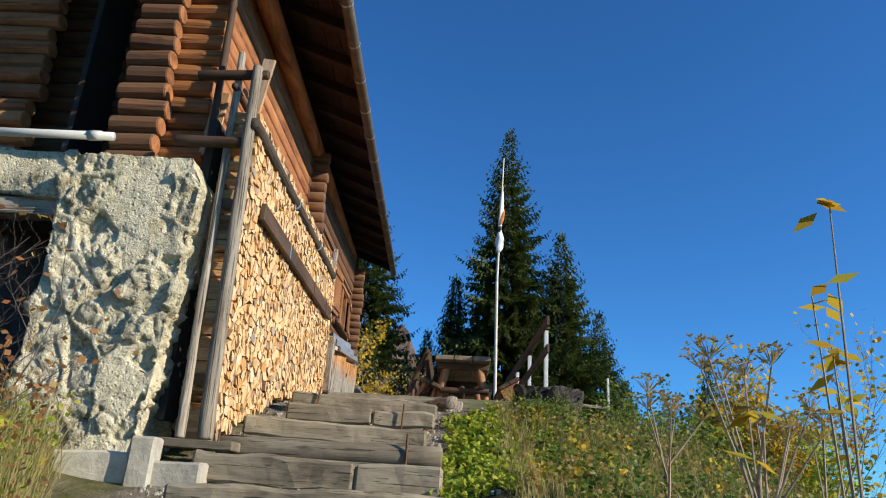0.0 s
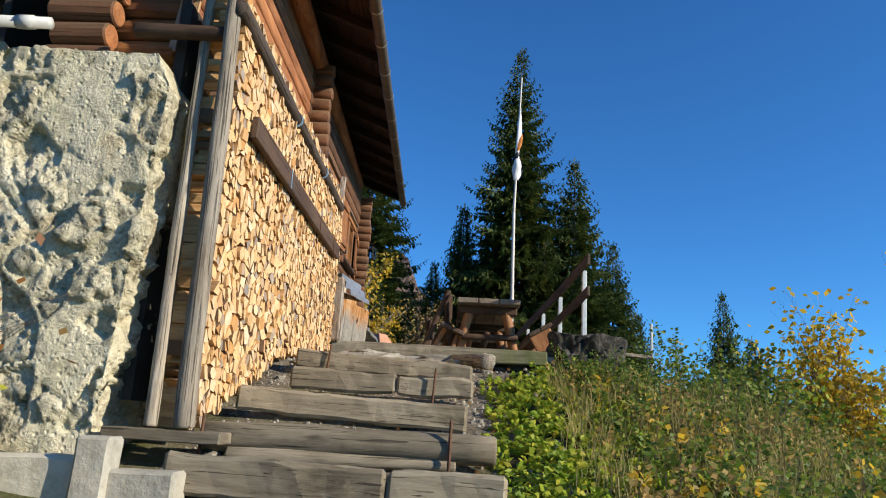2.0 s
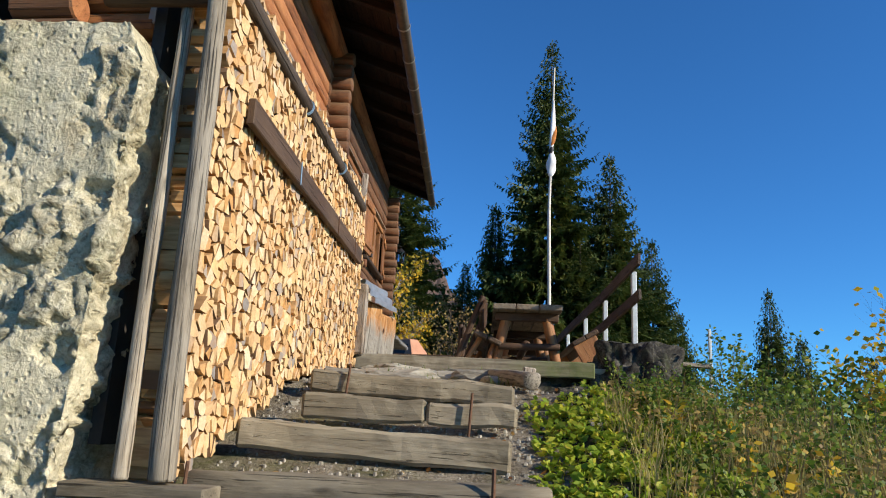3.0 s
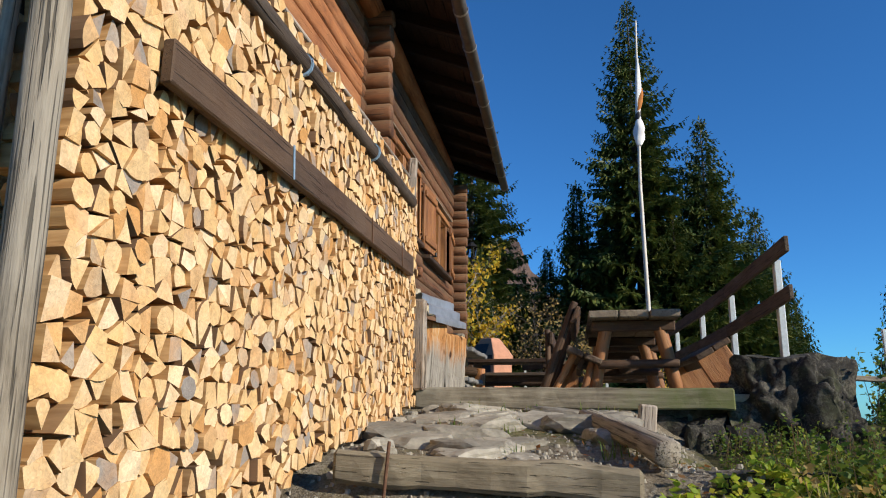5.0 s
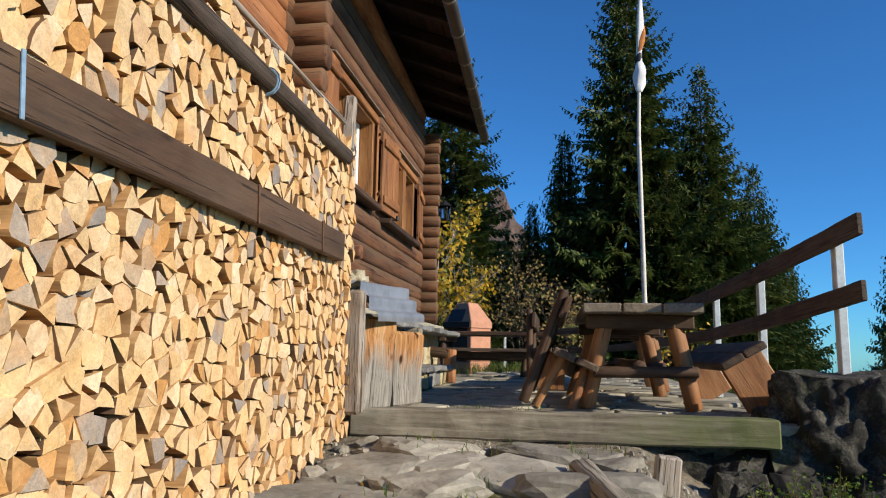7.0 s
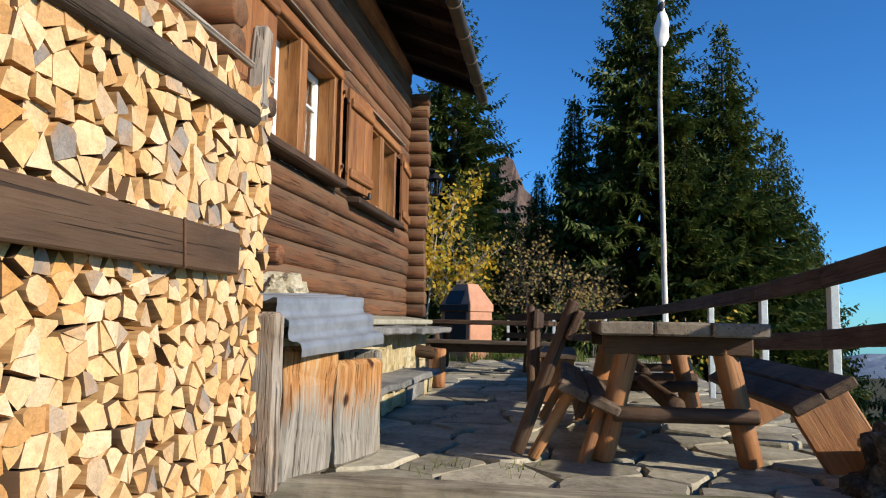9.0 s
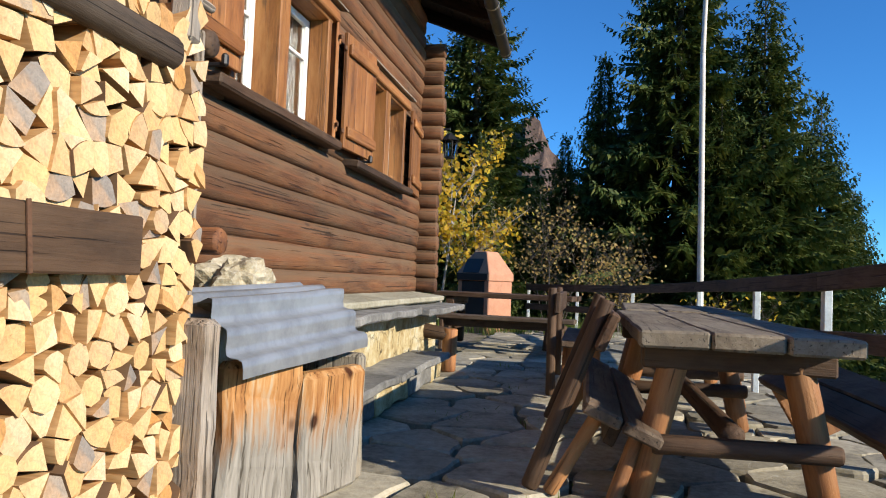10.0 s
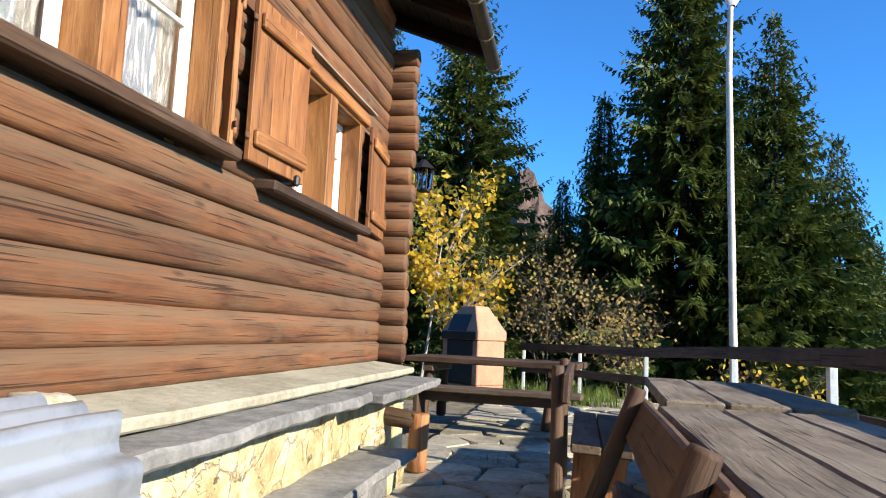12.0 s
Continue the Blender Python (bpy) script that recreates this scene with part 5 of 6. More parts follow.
def branchy(name, loc, H, R, seed, leaves, size, leaf_mat, bark, label, category, stems=1, thin=0.02, low=0.25):
    """A bare-limbed broadleaf with scattered leaves."""
    rnd = random.Random(seed)
    t = thing(name, loc, label, category)
    ends = []
    wv, wf = [], []

    def limb(a, b, r0, r1):
        d = (b - a).normalized()
        s = d.cross(Vector((0.3, 0.2, 1)) if abs(d.z) < 0.9 else Vector((1, 0, 0))).normalized()
        u = d.cross(s)
        k = len(wv)
        for p, r in ((a, r0), (b, r1)):
            for j in range(5):
                q = 2 * math.pi * j / 5
                wv.append(p + s * r * math.cos(q) + u * r * math.sin(q))
        for j in range(5):
            wf.append((k + j, k + (j + 1) % 5, k + 5 + (j + 1) % 5, k + 5 + j))

    def grow(p, d, L, r, depth):
        n = 4
        for i in range(n):
            q = p + d * (L / n) + Vector((rnd.uniform(-1, 1), rnd.uniform(-1, 1), rnd.uniform(-0.2, 0.6))) * L * 0.035
            limb(p, q, r * (1 - 0.18 * i / 1), r * (1 - 0.18 * (i + 1)))
            p = q
            if depth < 3:
                for _ in range(2 if depth else 3):
                    if (depth == 0 and i == 0 and low > 0.2) or rnd.random() < 0.25:
                        continue
                    a = rnd.uniform(0, 6.28)
                    e = (d * rnd.uniform(0.5, 1.0) + Vector((math.cos(a), math.sin(a), 0.25)) * R / H * 1.9).normalized()
                    grow(p, e, L * rnd.uniform(0.32, 0.55), r * 0.45, depth + 1)
            if depth >= 1:
                ends.append((p.copy(), d.copy()))

    for s in range(stems):
        a = rnd.uniform(0, 6.28)
        d = Vector((0.35 * math.cos(a), 0.35 * math.sin(a), 1)) if stems > 1 else Vector((0.03, 0.02, 1))
        grow(Vector((0.1 * math.cos(a), 0.1 * math.sin(a), 0)) if stems > 1 else Vector((0, 0, 0)), d.normalized(), H * rnd.uniform(0.7, 1.0), thin * H, 0)
    o = new("trunk", raw_mesh("trunk", wv, wf, [bark], smooth=True))
    o.parent = t
    lv, lf = [], []
    for i in range(leaves):
        p, d = rnd.choice(ends)
        q = p + Vector((rnd.gauss(0, 1), rnd.gauss(0, 1), rnd.gauss(0, 1))) * 0.10
        leaf(lv, lf, q, Vector((rnd.uniform(-1, 1), rnd.uniform(-1, 1), rnd.uniform(-1, 0.3))), Vector((rnd.uniform(-1, 1), rnd.uniform(-1, 1), rnd.uniform(-1, 1))), size * rnd.uniform(0.7, 1.3), size * 0.75)
    o = new("crown", raw_mesh("crown", lv, lf, [leaf_mat]))
    o.parent = t
    return t


branchy("maple", (-3.3, 21.6, 1.1), 3.1, 0.9, 5, 1100, 0.13, YELLOW, PALEBARK, "slender tree with glowing yellow autumn leaves", "tree", 1, 0.012)
branchy("maple", (-2.7, 22.4, 1.0), 2.2, 0.8, 6, 700, 0.12, YELLOW, PALEBARK, "small tree with yellow autumn leaves", "tree", 2, 0.012)
branchy("shrub", (-0.9, 22.5, 1.0), 2.3, 1.2, 7, 560, 0.085, BROWNLEAF, BARK, "half-bare shrub with a few tan autumn leaves", "shrub", 5, 0.006)
branchy("shrub", (0.5, 22.0, 0.9), 1.8, 1.2, 8, 480, 0.085, BROWNLEAF, BARK, "half-bare shrub with a few tan autumn leaves", "shrub", 5, 0.006)
branchy("shrub", (2.0, 17.6, 0.9), 1.0, 0.5, 9, 170, 0.075, YELLOW, BARK, "low shrub with bright yellow leaves beyond the fence", "shrub", 4, 0.007)


# ---- weeds and grass ----
def bank(x):
    """Plants stay low beside the trodden way."""
    return 0.38 + 0.62 * smooth(1.1, 2.7, x) if x > 0.2 else 1.0


def weeds(name, spots, seed, material, label, kind_of, height=0.5, size=0.05, per=26):
    """Leafy herbs: stems with leaves up their length."""
    rnd = random.Random(seed)
    lv, lf, idx = [], [], []
    for x, y, h in spots:
        p0 = Vector((x, y, ground_at(x, y) - 0.02))
        lean = Vector((rnd.uniform(-0.3, 0.3), rnd.uniform(-0.3, 0.3), 1)).normalized()
        h *= height * rnd.uniform(0.6, 1.25) * bank(x)
        leaf(lv, lf, p0, lean, Vector((1, 0.3, 0)), h, 0.012)
        idx.append(1)
        for i in range(per):
            t = rnd.uniform(0.15, 1.0)
            a = rnd.uniform(0, 6.28)
            d = Vector((math.cos(a), math.sin(a), rnd.uniform(-0.3, 0.6)))
            n = Vector((rnd.uniform(-1, 1), rnd.uniform(-1, 1), rnd.uniform(-0.2, 1)))
            leaf(lv, lf, p0 + lean * h * t + d * 0.02, d, n, size * rnd.uniform(0.5, 1.3), size * rnd.uniform(0.45, 0.85))
            idx.append(0)
    o = new(name, raw_mesh(name, lv, lf, [material, STALK], idx))
    return tagged(o, label, kind_of, kind="stuff")


def grass(name, spots, seed, material, label, height=0.3, blades=16, width=0.008):
    rnd = random.Random(seed)
    lv, lf = [], []
    for x, y, h in spots:
        z = ground_at(x, y) - 0.02
        for i in range(blades):
            a = rnd.uniform(0, 6.28)
            p = Vector((x + rnd.gauss(0, 0.05), y + rnd.gauss(0, 0.05), z))
            L = height * h * rnd.uniform(0.5, 1.2) * bank(x)
            bend = rnd.uniform(0.1, 0.7)
            q = p + Vector((math.cos(a) * bend * L * 0.4, math.sin(a) * bend * L * 0.4, L * 0.6))
            e = q + Vector((math.cos(a) * bend * L * 0.7, math.sin(a) * bend * L * 0.7, L * (0.4 - 0.35 * bend)))
            s = Vector((-math.sin(a), math.cos(a), 0)) * width / 2
            b = len(lv)
            lv.extend((p - s, p + s, q + s * 0.8, q - s * 0.8, e))
            lf.extend(((b, b + 1, b + 2, b + 3), (b + 3, b + 2, b + 4)))
    o = new(name, raw_mesh(name, lv, lf, [material]))
    return tagged(o, label, "grass", kind="stuff")


def scatter(n, x0, x1, y0, y1, seed, h=1.0, avoid=None):
    rnd = random.Random(seed)
    out = []
    while len(out) < n:
        x, y = rnd.uniform(x0, x1), rnd.uniform(y0, y1)
        if avoid and avoid(x, y):
            continue
        out.append((x, y, h * rnd.uniform(0.7, 1.3)))
    return out


def by_kerb(x, y):
    """The kerb blocks stand clear of the plants."""
    return x > -0.42 * y - 0.42


weeds("green_herbs", scatter(620, 0.28, 1.25, 3.9, 6.6, 31), 31, GREENLEAF, "bright green and yellowing herbs beside the steps", "herbs", 0.15, 0.05, 18)
weeds("mixed_herbs", scatter(820, 1.0, 3.8, 2.4, 6.6, 32), 32, DARKLEAF, "rank green weeds on the bank", "herbs", 0.52, 0.042, 26)
weeds("brown_herbs", scatter(260, 0.8, 3.4, 1.6, 6.6, 33), 33, BROWNLEAF, "withered brown weeds on the bank", "herbs", 0.50, 0.042, 26)
weeds("yellow_herbs", scatter(36, 0.6, 3.4, 2.0, 6.0, 34), 34, YELLOW, "low herbs with yellow autumn leaves", "herbs", 0.48, 0.055, 22)
weeds("bank_herbs", scatter(420, 2.5, 5.4, 6.8, 10.5, 37), 37, DARKLEAF, "tall dark green weeds on the slope below the terrace", "herbs", 0.85, 0.055, 42)
weeds("left_herbs", scatter(300, -3.4, -1.2, 1.2, 4.0, 35, 1.0, by_kerb), 35, GREENLEAF, "green herbs at the foot of the stone pier", "herbs", 0.44, 0.05, 26)
weeds("left_brown_herbs", scatter(200, -3.4, -1.4, 1.2, 4.0, 39, 1.0, by_kerb), 39, RUSTLEAF, "rust-brown withered herbs by the stone pier", "herbs", 0.62, 0.042, 26)
weeds("slope_herbs", scatter(760, 0.85, 3.4, 6.3, 9.1, 36), 36, DARKLEAF, "green weeds below the boulder", "herbs", 0.50, 0.026, 26)
grass("dry_grass", scatter(640, 0.75, 3.6, 1.5, 6.4, 41), 41, DRYGRASS, "dry straw-coloured grass on the bank", 0.52, 20, 0.006)
grass("left_grass", scatter(460, -3.6, -1.3, 0.8, 4.0, 42, 1.0, by_kerb), 42, DRYGRASS, "dry straw-coloured grass by the stone pier", 0.52, 20, 0.006)
grass("green_grass", scatter(220, 0.75, 2.2, 6.6, 8.4, 43), 43, GRASS, "thin dry grass below the terrace", 0.16, 16)
grass("joint_grass", [s for s in scatter(190, -1.3, 1.5, 9.3, 15, 44) if noise.noise(Vector((s[0] * 1.5, s[1] * 1.5, 4))) > 0.05], 44, GRASS, "tufts of grass between the flagstones", 0.11, 24)
grass("slope_tufts", scatter(16, -1.0, 0.5, 7.0, 8.9, 45), 45, GRASS, "small green tufts among the stones", 0.13, 20)
grass("far_grass", scatter(500, -3.4, 2.2, 19.5, 23, 46), 46, GRASS, "green grass at the wood's edge", 0.3, 14, 0.012)
grass("meadow", scatter(1500, 3.4, 9, 2, 26, 47), 47, DRYGRASS, "withered meadow grass on the steep slope", 0.45, 12, 0.014)
for i, (x, y, top, n, mat, say) in enumerate((
        (3.60, 8.15, 1.95, 190, YELLOW, "thin sapling with a tuft of yellow autumn leaves"), (4.30, 8.65, 1.62, 620, YELLOW, "bushy sapling with bright yellow autumn leaves"),
        (4.45, 7.85, 1.56, 620, YELLOW, "bushy sapling with bright yellow autumn leaves"), (3.95, 7.55, 1.12, 420, GREENLEAF, "leafy sapling turning from green to yellow"),
        (4.95, 8.5, 1.75, 560, YELLOW, "bushy sapling with bright yellow autumn leaves"), (3.05, 8.6, 1.15, 380, DARKLEAF, "leafy green bush on the slope"), (3.0, 7.2, 0.95, 320, DARKLEAF, "leafy green bush on the slope"))):
    z = ground_at(x, y) - 0.05
    branchy("sapling", (x, y, z), (top - z) * 0.72, 0.30, 90 + i, int(n * 2.3), 0.07, mat, BARK, say, "shrub", 1 if n < 200 else 3, 0.006, 0.1)
branchy("twiggy_shrub", (-2.15, 2.85, ground_at(-2.15, 2.85) - 0.03), 1.35, 0.5, 99, 130, 0.05, RUSTLEAF, BARK, "bare twiggy shrub with a few rust-red leaves", "shrub", 4, 0.005)


def umbel(loc, H, seed, label):
    """A dried stalk with ray heads."""
    rnd = random.Random(seed)
    t = thing("dried_umbel", loc, label, "dried plant", "dried umbels")
    log_between("stalk", (0, 0, 0), (0.03, 0.0, H * 0.6), 0.008, STALK, t, "", 0.7, 0.1, 7)
    for i in range(5):
        a = rnd.uniform(0, 6.28)
        r = rnd.uniform(0.08, 0.24) if i else 0.03
        top = Vector((0.03 + r * math.cos(a), r * math.sin(a), H * rnd.uniform(0.82, 1.0)))
        log_between("stem", (0.02, 0, H * rnd.uniform(0.4, 0.6)), tuple(top), 0.005, STALK, t, "", 0.6, 0.1, 6)
        verts, faces = [], []
        for k in range(16):
            b = rnd.uniform(0, 6.28)
            q = rnd.uniform(0.02, 0.08)
            e = top + Vector((q * math.cos(b), q * math.sin(b), 0.05 + rnd.uniform(-0.01, 0.02)))
            leaf(verts, faces, top, e - top, Vector((0.3, 1, 0)), (e - top).length, 0.004)
            for _ in range(4):
                leaf(verts, faces, e, Vector((rnd.uniform(-1, 1), rnd.uniform(-1, 1), rnd.uniform(-0.2, 1))), Vector((0.2, 0.5, 1)), 0.018, 0.010)
        o = new("ray_head", raw_mesh("ray_head", verts, faces, [BROWNLEAF]))
        o.parent = t
    return t


def tall_stalk(loc, H, seed, label, leaves=8):
    rnd = random.Random(seed)
    t = thing("tall_stalk", loc, label, "dried plant", "tall stalks")
    log_between("stalk", (0, 0, 0), (rnd.uniform(-0.05, 0.05), 0, H), 0.006, STALK, t, "", 0.4, 0.08, 7)
    lv, lf = [], []
    for i in range(leaves):
        a = rnd.uniform(0, 6.28)
        zz = H * rnd.choice((1.0, 0.99, 0.97, 0.82, 0.8))
        leaf(lv, lf, Vector((0, 0, zz)), Vector((math.cos(a), math.sin(a), rnd.uniform(-0.8, 0.3))), Vector((0.3, 0.2, 1)), rnd.uniform(0.06, 0.11), 0.045)
    o = new("leaves", raw_mesh("leaves", lv, lf, [YELLOW]))
    o.parent = t


for i, (x, y, h) in enumerate(((1.34, 1.9, 1.0), (1.5, 2.2, 0.85), (1.25, 2.6, 0.75), (1.95, 2.7, 0.95))):
    umbel((x, y, ground_at(x, y)), h, 60 + i, "dried brown umbel plant with seed heads")
for i, (x, y, h) in enumerate(((1.46, 1.5, 1.55), (1.52, 1.6, 1.1), (1.58, 1.75, 1.3), (1.68, 1.9, 1.0), (1.3, 1.75, 0.8), (2.97, 10.1, 0.95))):
    tall_stalk((x, y, ground_at(x, y)), h, 70 + i, "tall thin stalk with a few yellow leaves at its tip")

# ---- stones of the slope ----
rnd = random.Random(5)
for i in range(30):
    x, y = rnd.uniform(-1.25, 0.15), rnd.uniform(6.75, 8.9)
    s = rnd.uniform(0.16, 0.52)
    o = new("slope_stone", mesh_of("slope_stone", bm_rock((s * 1.45, s * 1.15, min(0.17, s * 0.36)), 40 + i, 3, 0.24), FLAG))
    o.matrix_basis = pose(x, y, ground_at(x, y) - 0.006, rnd.uniform(-2, 7), rnd.uniform(-5, 5), rnd.uniform(0, 360))
    tagged(o, "flat grey stone bedded in the slope above the steps", "stone", "slope stones")
verts, faces = [], []
for i in range(2600):
    x, y = rnd.uniform(-1.5, 0.7), rnd.uniform(3.0, 9.0)
    s = rnd.uniform(0.007, 0.026)
    c = Vector((x, y, ground_at(x, y) + s * 0.2))
    b = len(verts)
    ring = [Vector((s * rnd.uniform(0.5, 1) * math.cos(a), s * rnd.uniform(0.5, 1) * math.sin(a), 0)) for a in (0.2, 1.5, 2.8, 4.0, 5.2)]
    verts.extend([c + r + Vector((0, 0, -s * 0.5)) for r in ring] + [c + r * 0.6 + Vector((0, 0, s * rnd.uniform(0.3, 0.6))) for r in ring])
    for j in range(5):
        q = (j + 1) % 5
        faces.append((b + j, b + q, b + 5 + q, b + 5 + j))
    faces.append(tuple(b + 5 + j for j in range(5)))
o = new("gravel", raw_mesh("gravel", verts, faces, [FLAG]))
tagged(o, "grey stone chips lying on the steps and slope", "gravel", kind="stuff")

lv, lf = [], []
for i in range(420):
    x, y = rnd.uniform(-1.2, 0.5), rnd.uniform(3.0, 8.9)
    if rnd.random() < 0.5:
        x = rnd.uniform(0.0, 0.5)
    d = Vector((rnd.uniform(-1, 1), rnd.uniform(-1, 1), rnd.uniform(0.0, 0.35)))
    leaf(lv, lf, Vector((x, y, ground_at(x, y) + 0.012)), d, Vector((rnd.uniform(-0.4, 0.4), rnd.uniform(-0.4, 0.4), 1)), rnd.uniform(0.025, 0.055), 0.028)
o = new("leaf_litter", raw_mesh("leaf_litter", lv, lf, [RUSTLEAF]))
tagged(o, "fallen brown leaves on the steps and slope", "leaf litter", kind="stuff")
rnd_chips = random.Random(77)
for i in range(34):
    x, y = rnd_chips.uniform(-1.38, -1.05), rnd_chips.uniform(4.3, 8.9)
    s = rnd_chips.uniform(0.05, 0.13)
    o = new("loose_stone", mesh_of("loose_stone", bm_rock((s * 1.3, s, s * 0.75), 140 + i, 2, 0.35), FLAG))
    o.matrix_basis = pose(x, y, ground_at(x, y) + s * 0.15, rnd_chips.uniform(-15, 15), rnd_chips.uniform(-15, 15), rnd_chips.uniform(0, 360))
    tagged(o, "loose grey stone at the foot of the firewood", "stone", "loose stones")

# ---- firewood, piece by piece ----
woodpile = thing("woodpile", (0, 0, 0), "wall of split firewood stacked against the hut, cream cut ends", "woodpile")
rnd = random.Random(11)
FY0, FY1 = 4.67, 8.87


def pile_bottom(y):
    return float(np.interp(y, (4.6, 5.2, 6.6, 8.0, 8.9), (0.27, 0.42, 0.86, 1.02, 1.16)))


def pile_top(y):
    return 2.97 + 0.05 * noise.noise(Vector((y * 3, 0, 0)))


pts = []
row, z = 0, 0.2
while z < 3.1:
    step = rnd.uniform(0.058, 0.086)
    y = FY0 - 0.1 + rnd.uniform(0, 0.1)
    while y < FY1 + 0.1:
        w = rnd.choice((0.050, 0.063, 0.076, 0.09, 0.108))
        pts.append((y + w / 2, z + rnd.uniform(-0.03, 0.03)))
        y += w
    z += step
count, jv, jf, jm = 0, [], [], []


def bark_round(p):
    """Rounds one side of a billet as its bark side, and breaks a sharp corner or two."""
    c = sum(p, Vector((0, 0))) / len(p)
    k = max(range(len(p)), key=lambda i: (p[i] - p[(i + 1) % len(p)]).length + rnd.uniform(0, 0.03))
    soft = rnd.random() < 0.55
    out = []
    for i in range(len(p)):
        a, b, pre = p[i], p[(i + 1) % len(p)], p[i - 1]
        if rnd.random() < 0.12:
            out += [a.lerp(pre, 0.16), a.lerp(b, 0.16)]
        else:
            out.append(a)
        if soft and i == k:
            m = (a + b) / 2
            way = m - c
            if way.length > 1e-4:
                bulge = way.normalized() * (a - b).length * rnd.uniform(0.10, 0.17)
                out += [a.lerp(b, 0.25) + bulge * 0.75, m + bulge, a.lerp(b, 0.75) + bulge * 0.75]
    return out


def lay_piece(p, may_be_round):
    """One split billet with its sawn end at the pile's face."""
    global count
    p = inset(p, rnd.uniform(-0.005, 0.002))
    mid = sum(p, Vector((0, 0))) / len(p)
    cy, cz = mid.x, mid.y
    if may_be_round and rnd.random() < 0.12:
        r = 0.62 * sum((q - mid).length for q in p) / len(p) + 0.01
        p = [Vector((cy + r * math.cos(a), cz + r * math.sin(a))) for a in np.linspace(0, 6.28, 9)[:-1]]
    else:
        p = bark_round([q + Vector((rnd.uniform(-1, 1), rnd.uniform(-1, 1))) * 0.004 for q in p])
    x = -1.40 + rnd.gauss(0, 0.007)
    ty, tz = rnd.uniform(-0.14, 0.14), rnd.uniform(-0.14, 0.14)
    L = rnd.uniform(0.40, 0.5) if cy > 4.95 else rnd.uniform(0.16, 0.24)
    if sum(p[i].x * p[(i + 1) % len(p)].y - p[(i + 1) % len(p)].x * p[i].y for i in range(len(p))) < 0:
        p = list(reversed(p))
    front = [(x + ty * (q.x - cy) + tz * (q.y - cz), q.x, q.y) for q in p]
    back = [(x - L, cy + (q.x - cy) * 0.94, cz + (q.y - cz) * 0.94) for q in p]
    if cy > 8.05 and 1.3 < cz < 2.75 and count < 296:
        verts, faces, mats = [], [], []
        o0 = Vector((x, cy, cz))
        prism(verts, faces, p, [Vector(f) - o0 for f in front], [Vector(b) - o0 for b in back], mats)
        o = new("firewood", raw_mesh("firewood", verts, faces, [CUT, SPLIT], mats))
        o.location = o0
        o.parent = woodpile
        count += 1
    else:
        prism(jv, jf, p, front, back, jm)


for (cy, cz), poly in zip(pts, cells_of(pts, (FY0 - 0.02, 0.1, FY1 + 0.02, 3.2))):
    if len(poly) < 3 or cy < FY0 or cy > FY1 or cz < pile_bottom(cy) or cz > pile_top(cy):
        continue
    whole = simplify(poly, rnd.uniform(0.030, 0.070))
    wedges = [whole]
    if len(whole) >= 4 and rnd.random() < 0.45:
        # a billet split in two wedges
        k = rnd.randrange(len(whole))
        whole = whole[k:] + whole[:k]
        h = len(whole) // 2
        wedges = [whole[:h + 1], whole[h:] + whole[:1]]
    for p in wedges:
        lay_piece(p, len(wedges) == 1)
o = new("stacked_firewood", raw_mesh("stacked_firewood", jv, jf, [CUT, SPLIT], jm))
o.parent = woodpile
o["kind"] = "stuff"
# added backing sheet, its dark colour is the shade seen between billets
core = part("pile_shade", bm_board(0.06, FY1 - FY0 - 0.1, 2.5, 0.0), DARK, woodpile, "near-black sheet painted as the shade between the pieces", (-1.80, (FY0 + FY1) / 2, 1.68))

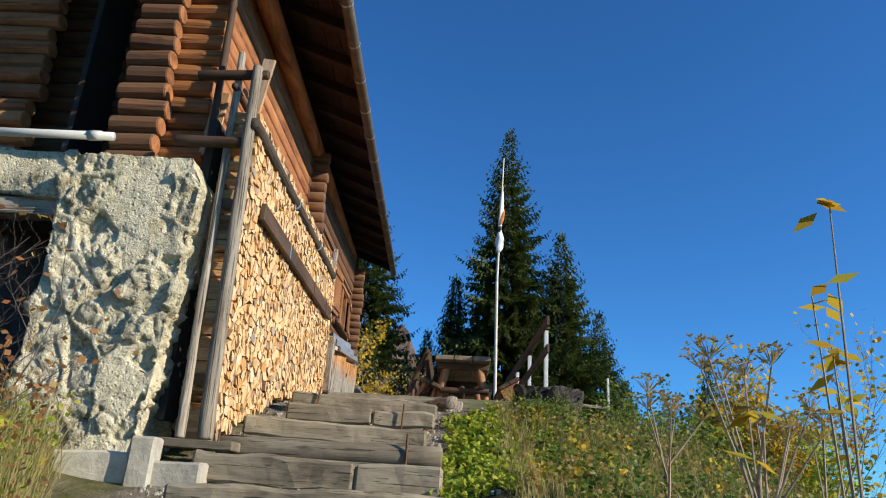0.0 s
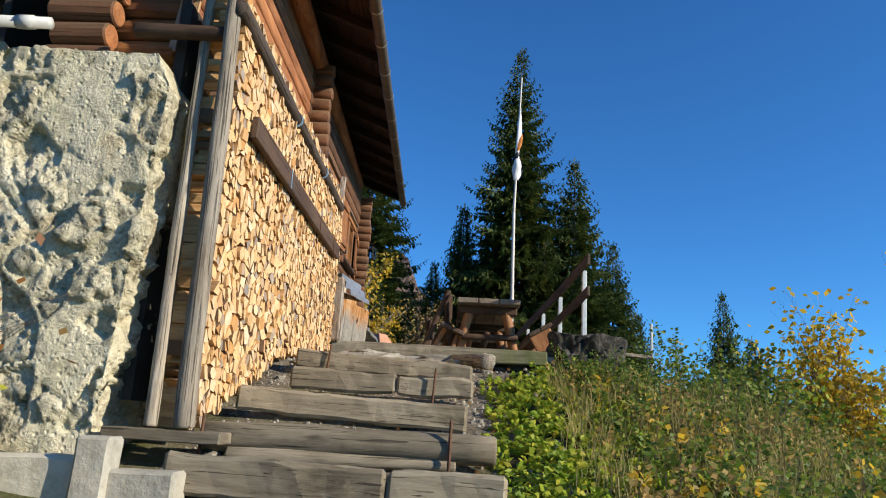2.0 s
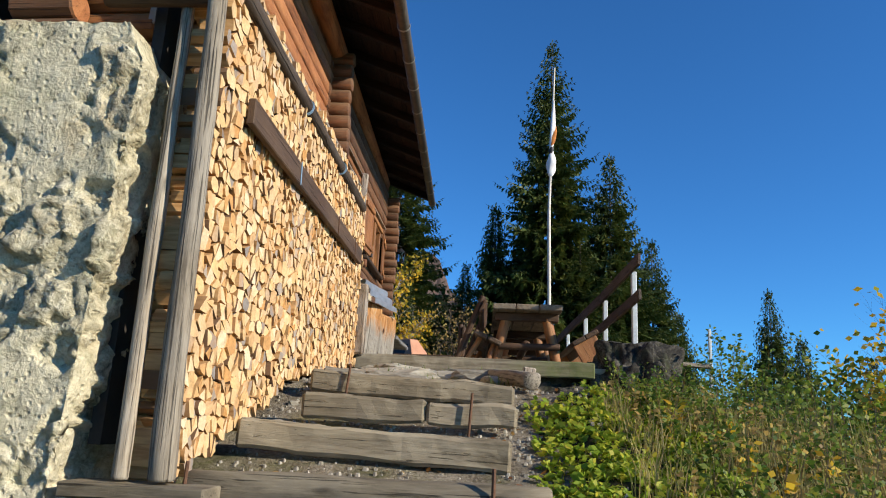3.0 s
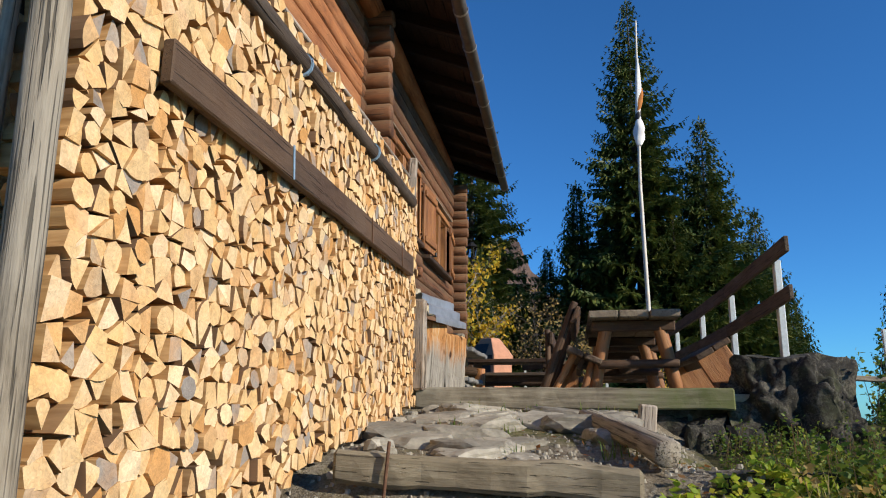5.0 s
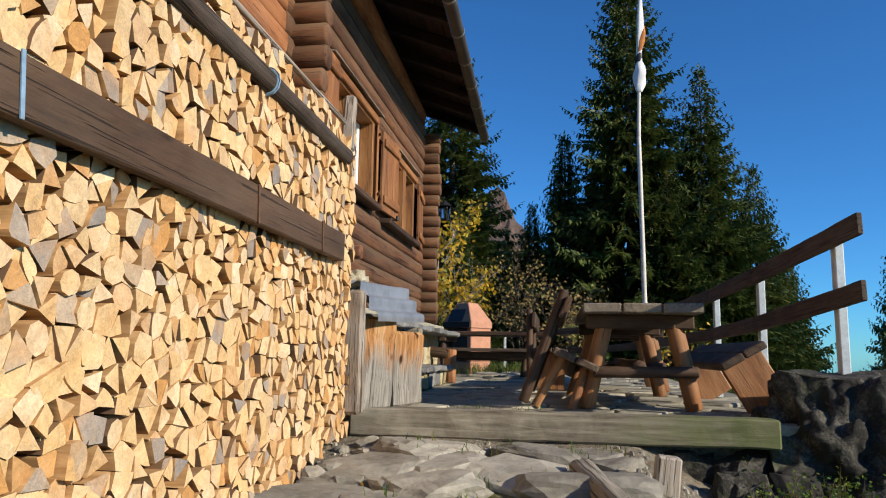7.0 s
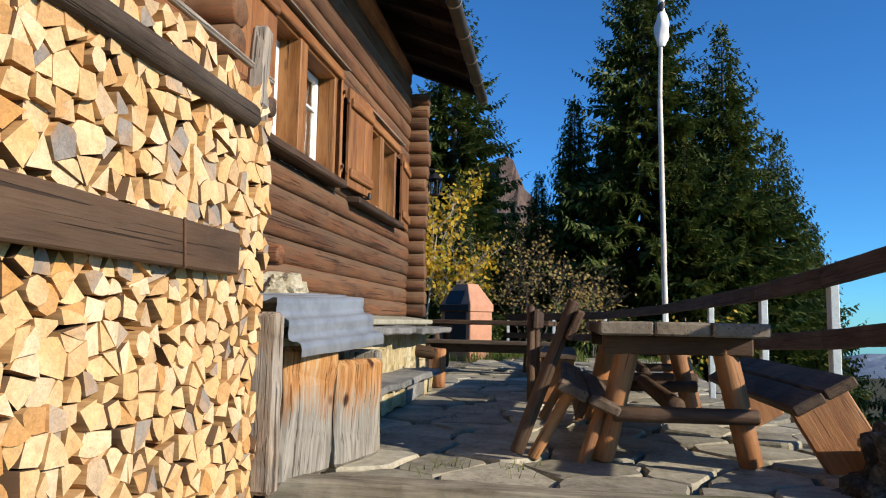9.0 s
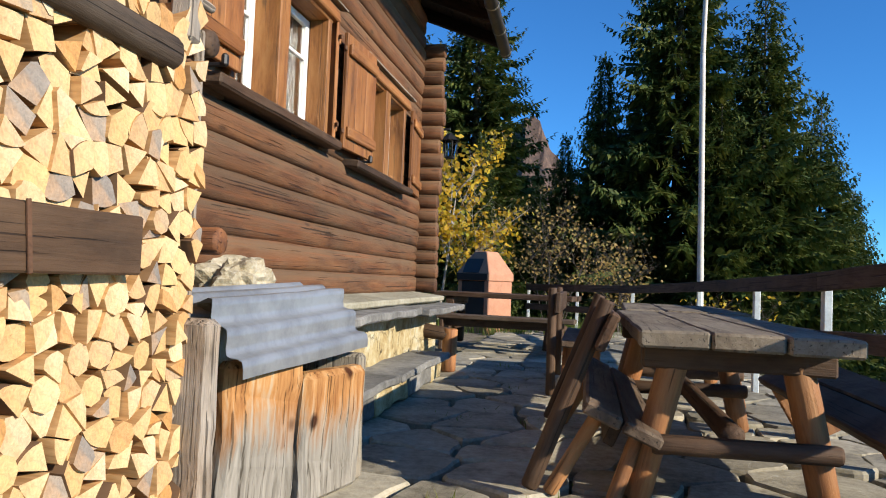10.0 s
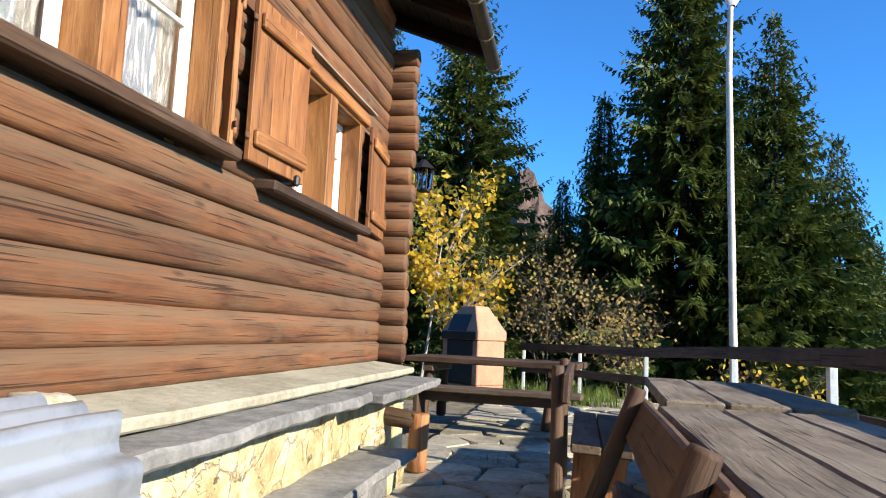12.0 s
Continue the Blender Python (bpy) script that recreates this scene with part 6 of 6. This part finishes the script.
# ---- flagstones ----
terrace = thing("terrace_floor", (0, 0, 0), "terrace of irregular grey flagstones with earth joints", "floor", kind="structure")
rnd = random.Random(21)
pts = []
for j in range(29):
    for i in range(7):
        y = 9.38 + j * 0.42
        pts.append((-1.5 + i * 0.53 + (0.26 if j % 2 else 0) + rnd.uniform(-0.20, 0.20), y + rnd.uniform(-0.15, 0.15)))
rest_v, rest_f = [], []
count = 0
for (cx, cy), poly in zip(pts, cells_of(pts, (-1.75, 9.19, 1.75, 21.3))):
    if len(poly) < 3:
        continue
    p = inset(simplify(poly, 0.09), rnd.uniform(0.008, 0.020))
    q2 = []
    for i in range(len(p)):
        a, b = p[i], p[(i + 1) % len(p)]
        for t in (0.12, 0.5, 0.88):
            q2.append(a.lerp(b, t) + Vector((rnd.uniform(-1, 1), rnd.uniform(-1, 1))) * 0.016)
    z = 1.252 + rnd.uniform(-0.009, 0.009)
    sx, sy = rnd.uniform(-0.03, 0.03), rnd.uniform(-0.03, 0.03)
    o0 = Vector((cx, cy, z))
    top = [Vector((q.x - cx, q.y - cy, sx * (q.x - cx) + sy * (q.y - cy))) for q in inset(q2, 0.012)]
    rim = [Vector((q.x - cx, q.y - cy, -0.014 + sx * (q.x - cx) + sy * (q.y - cy))) for q in q2]
    low = [Vector((q.x - cx, q.y - cy, -0.07)) for q in q2]
    n = len(top)
    verts = top + rim + low
    faces = [tuple(range(n))]
    for i in range(n):
        k = (i + 1) % n
        faces += [(i, n + i, n + k, k), (n + i, 2 * n + i, 2 * n + k, n + k)]
    area = sum(top[i].x * top[(i + 1) % n].y - top[(i + 1) % n].x * top[i].y for i in range(n))
    if area < 0:
        faces = [tuple(reversed(f)) for f in faces]
    if cy < 18.6 and count < 298:
        o = new("flagstone", raw_mesh("flagstone", verts, faces, [FLOORSTONE]))
        o.location = o0
        o.parent = terrace
        count += 1
    else:
        b = len(rest_v)
        rest_v.extend([v + o0 for v in verts])
        rest_f.extend([tuple(b + i for i in f) for f in faces])
o = new("far_flagstones", raw_mesh("far_flagstones", rest_v, rest_f, [FLOORSTONE]))
o.parent = terrace
o["kind"] = "stuff"
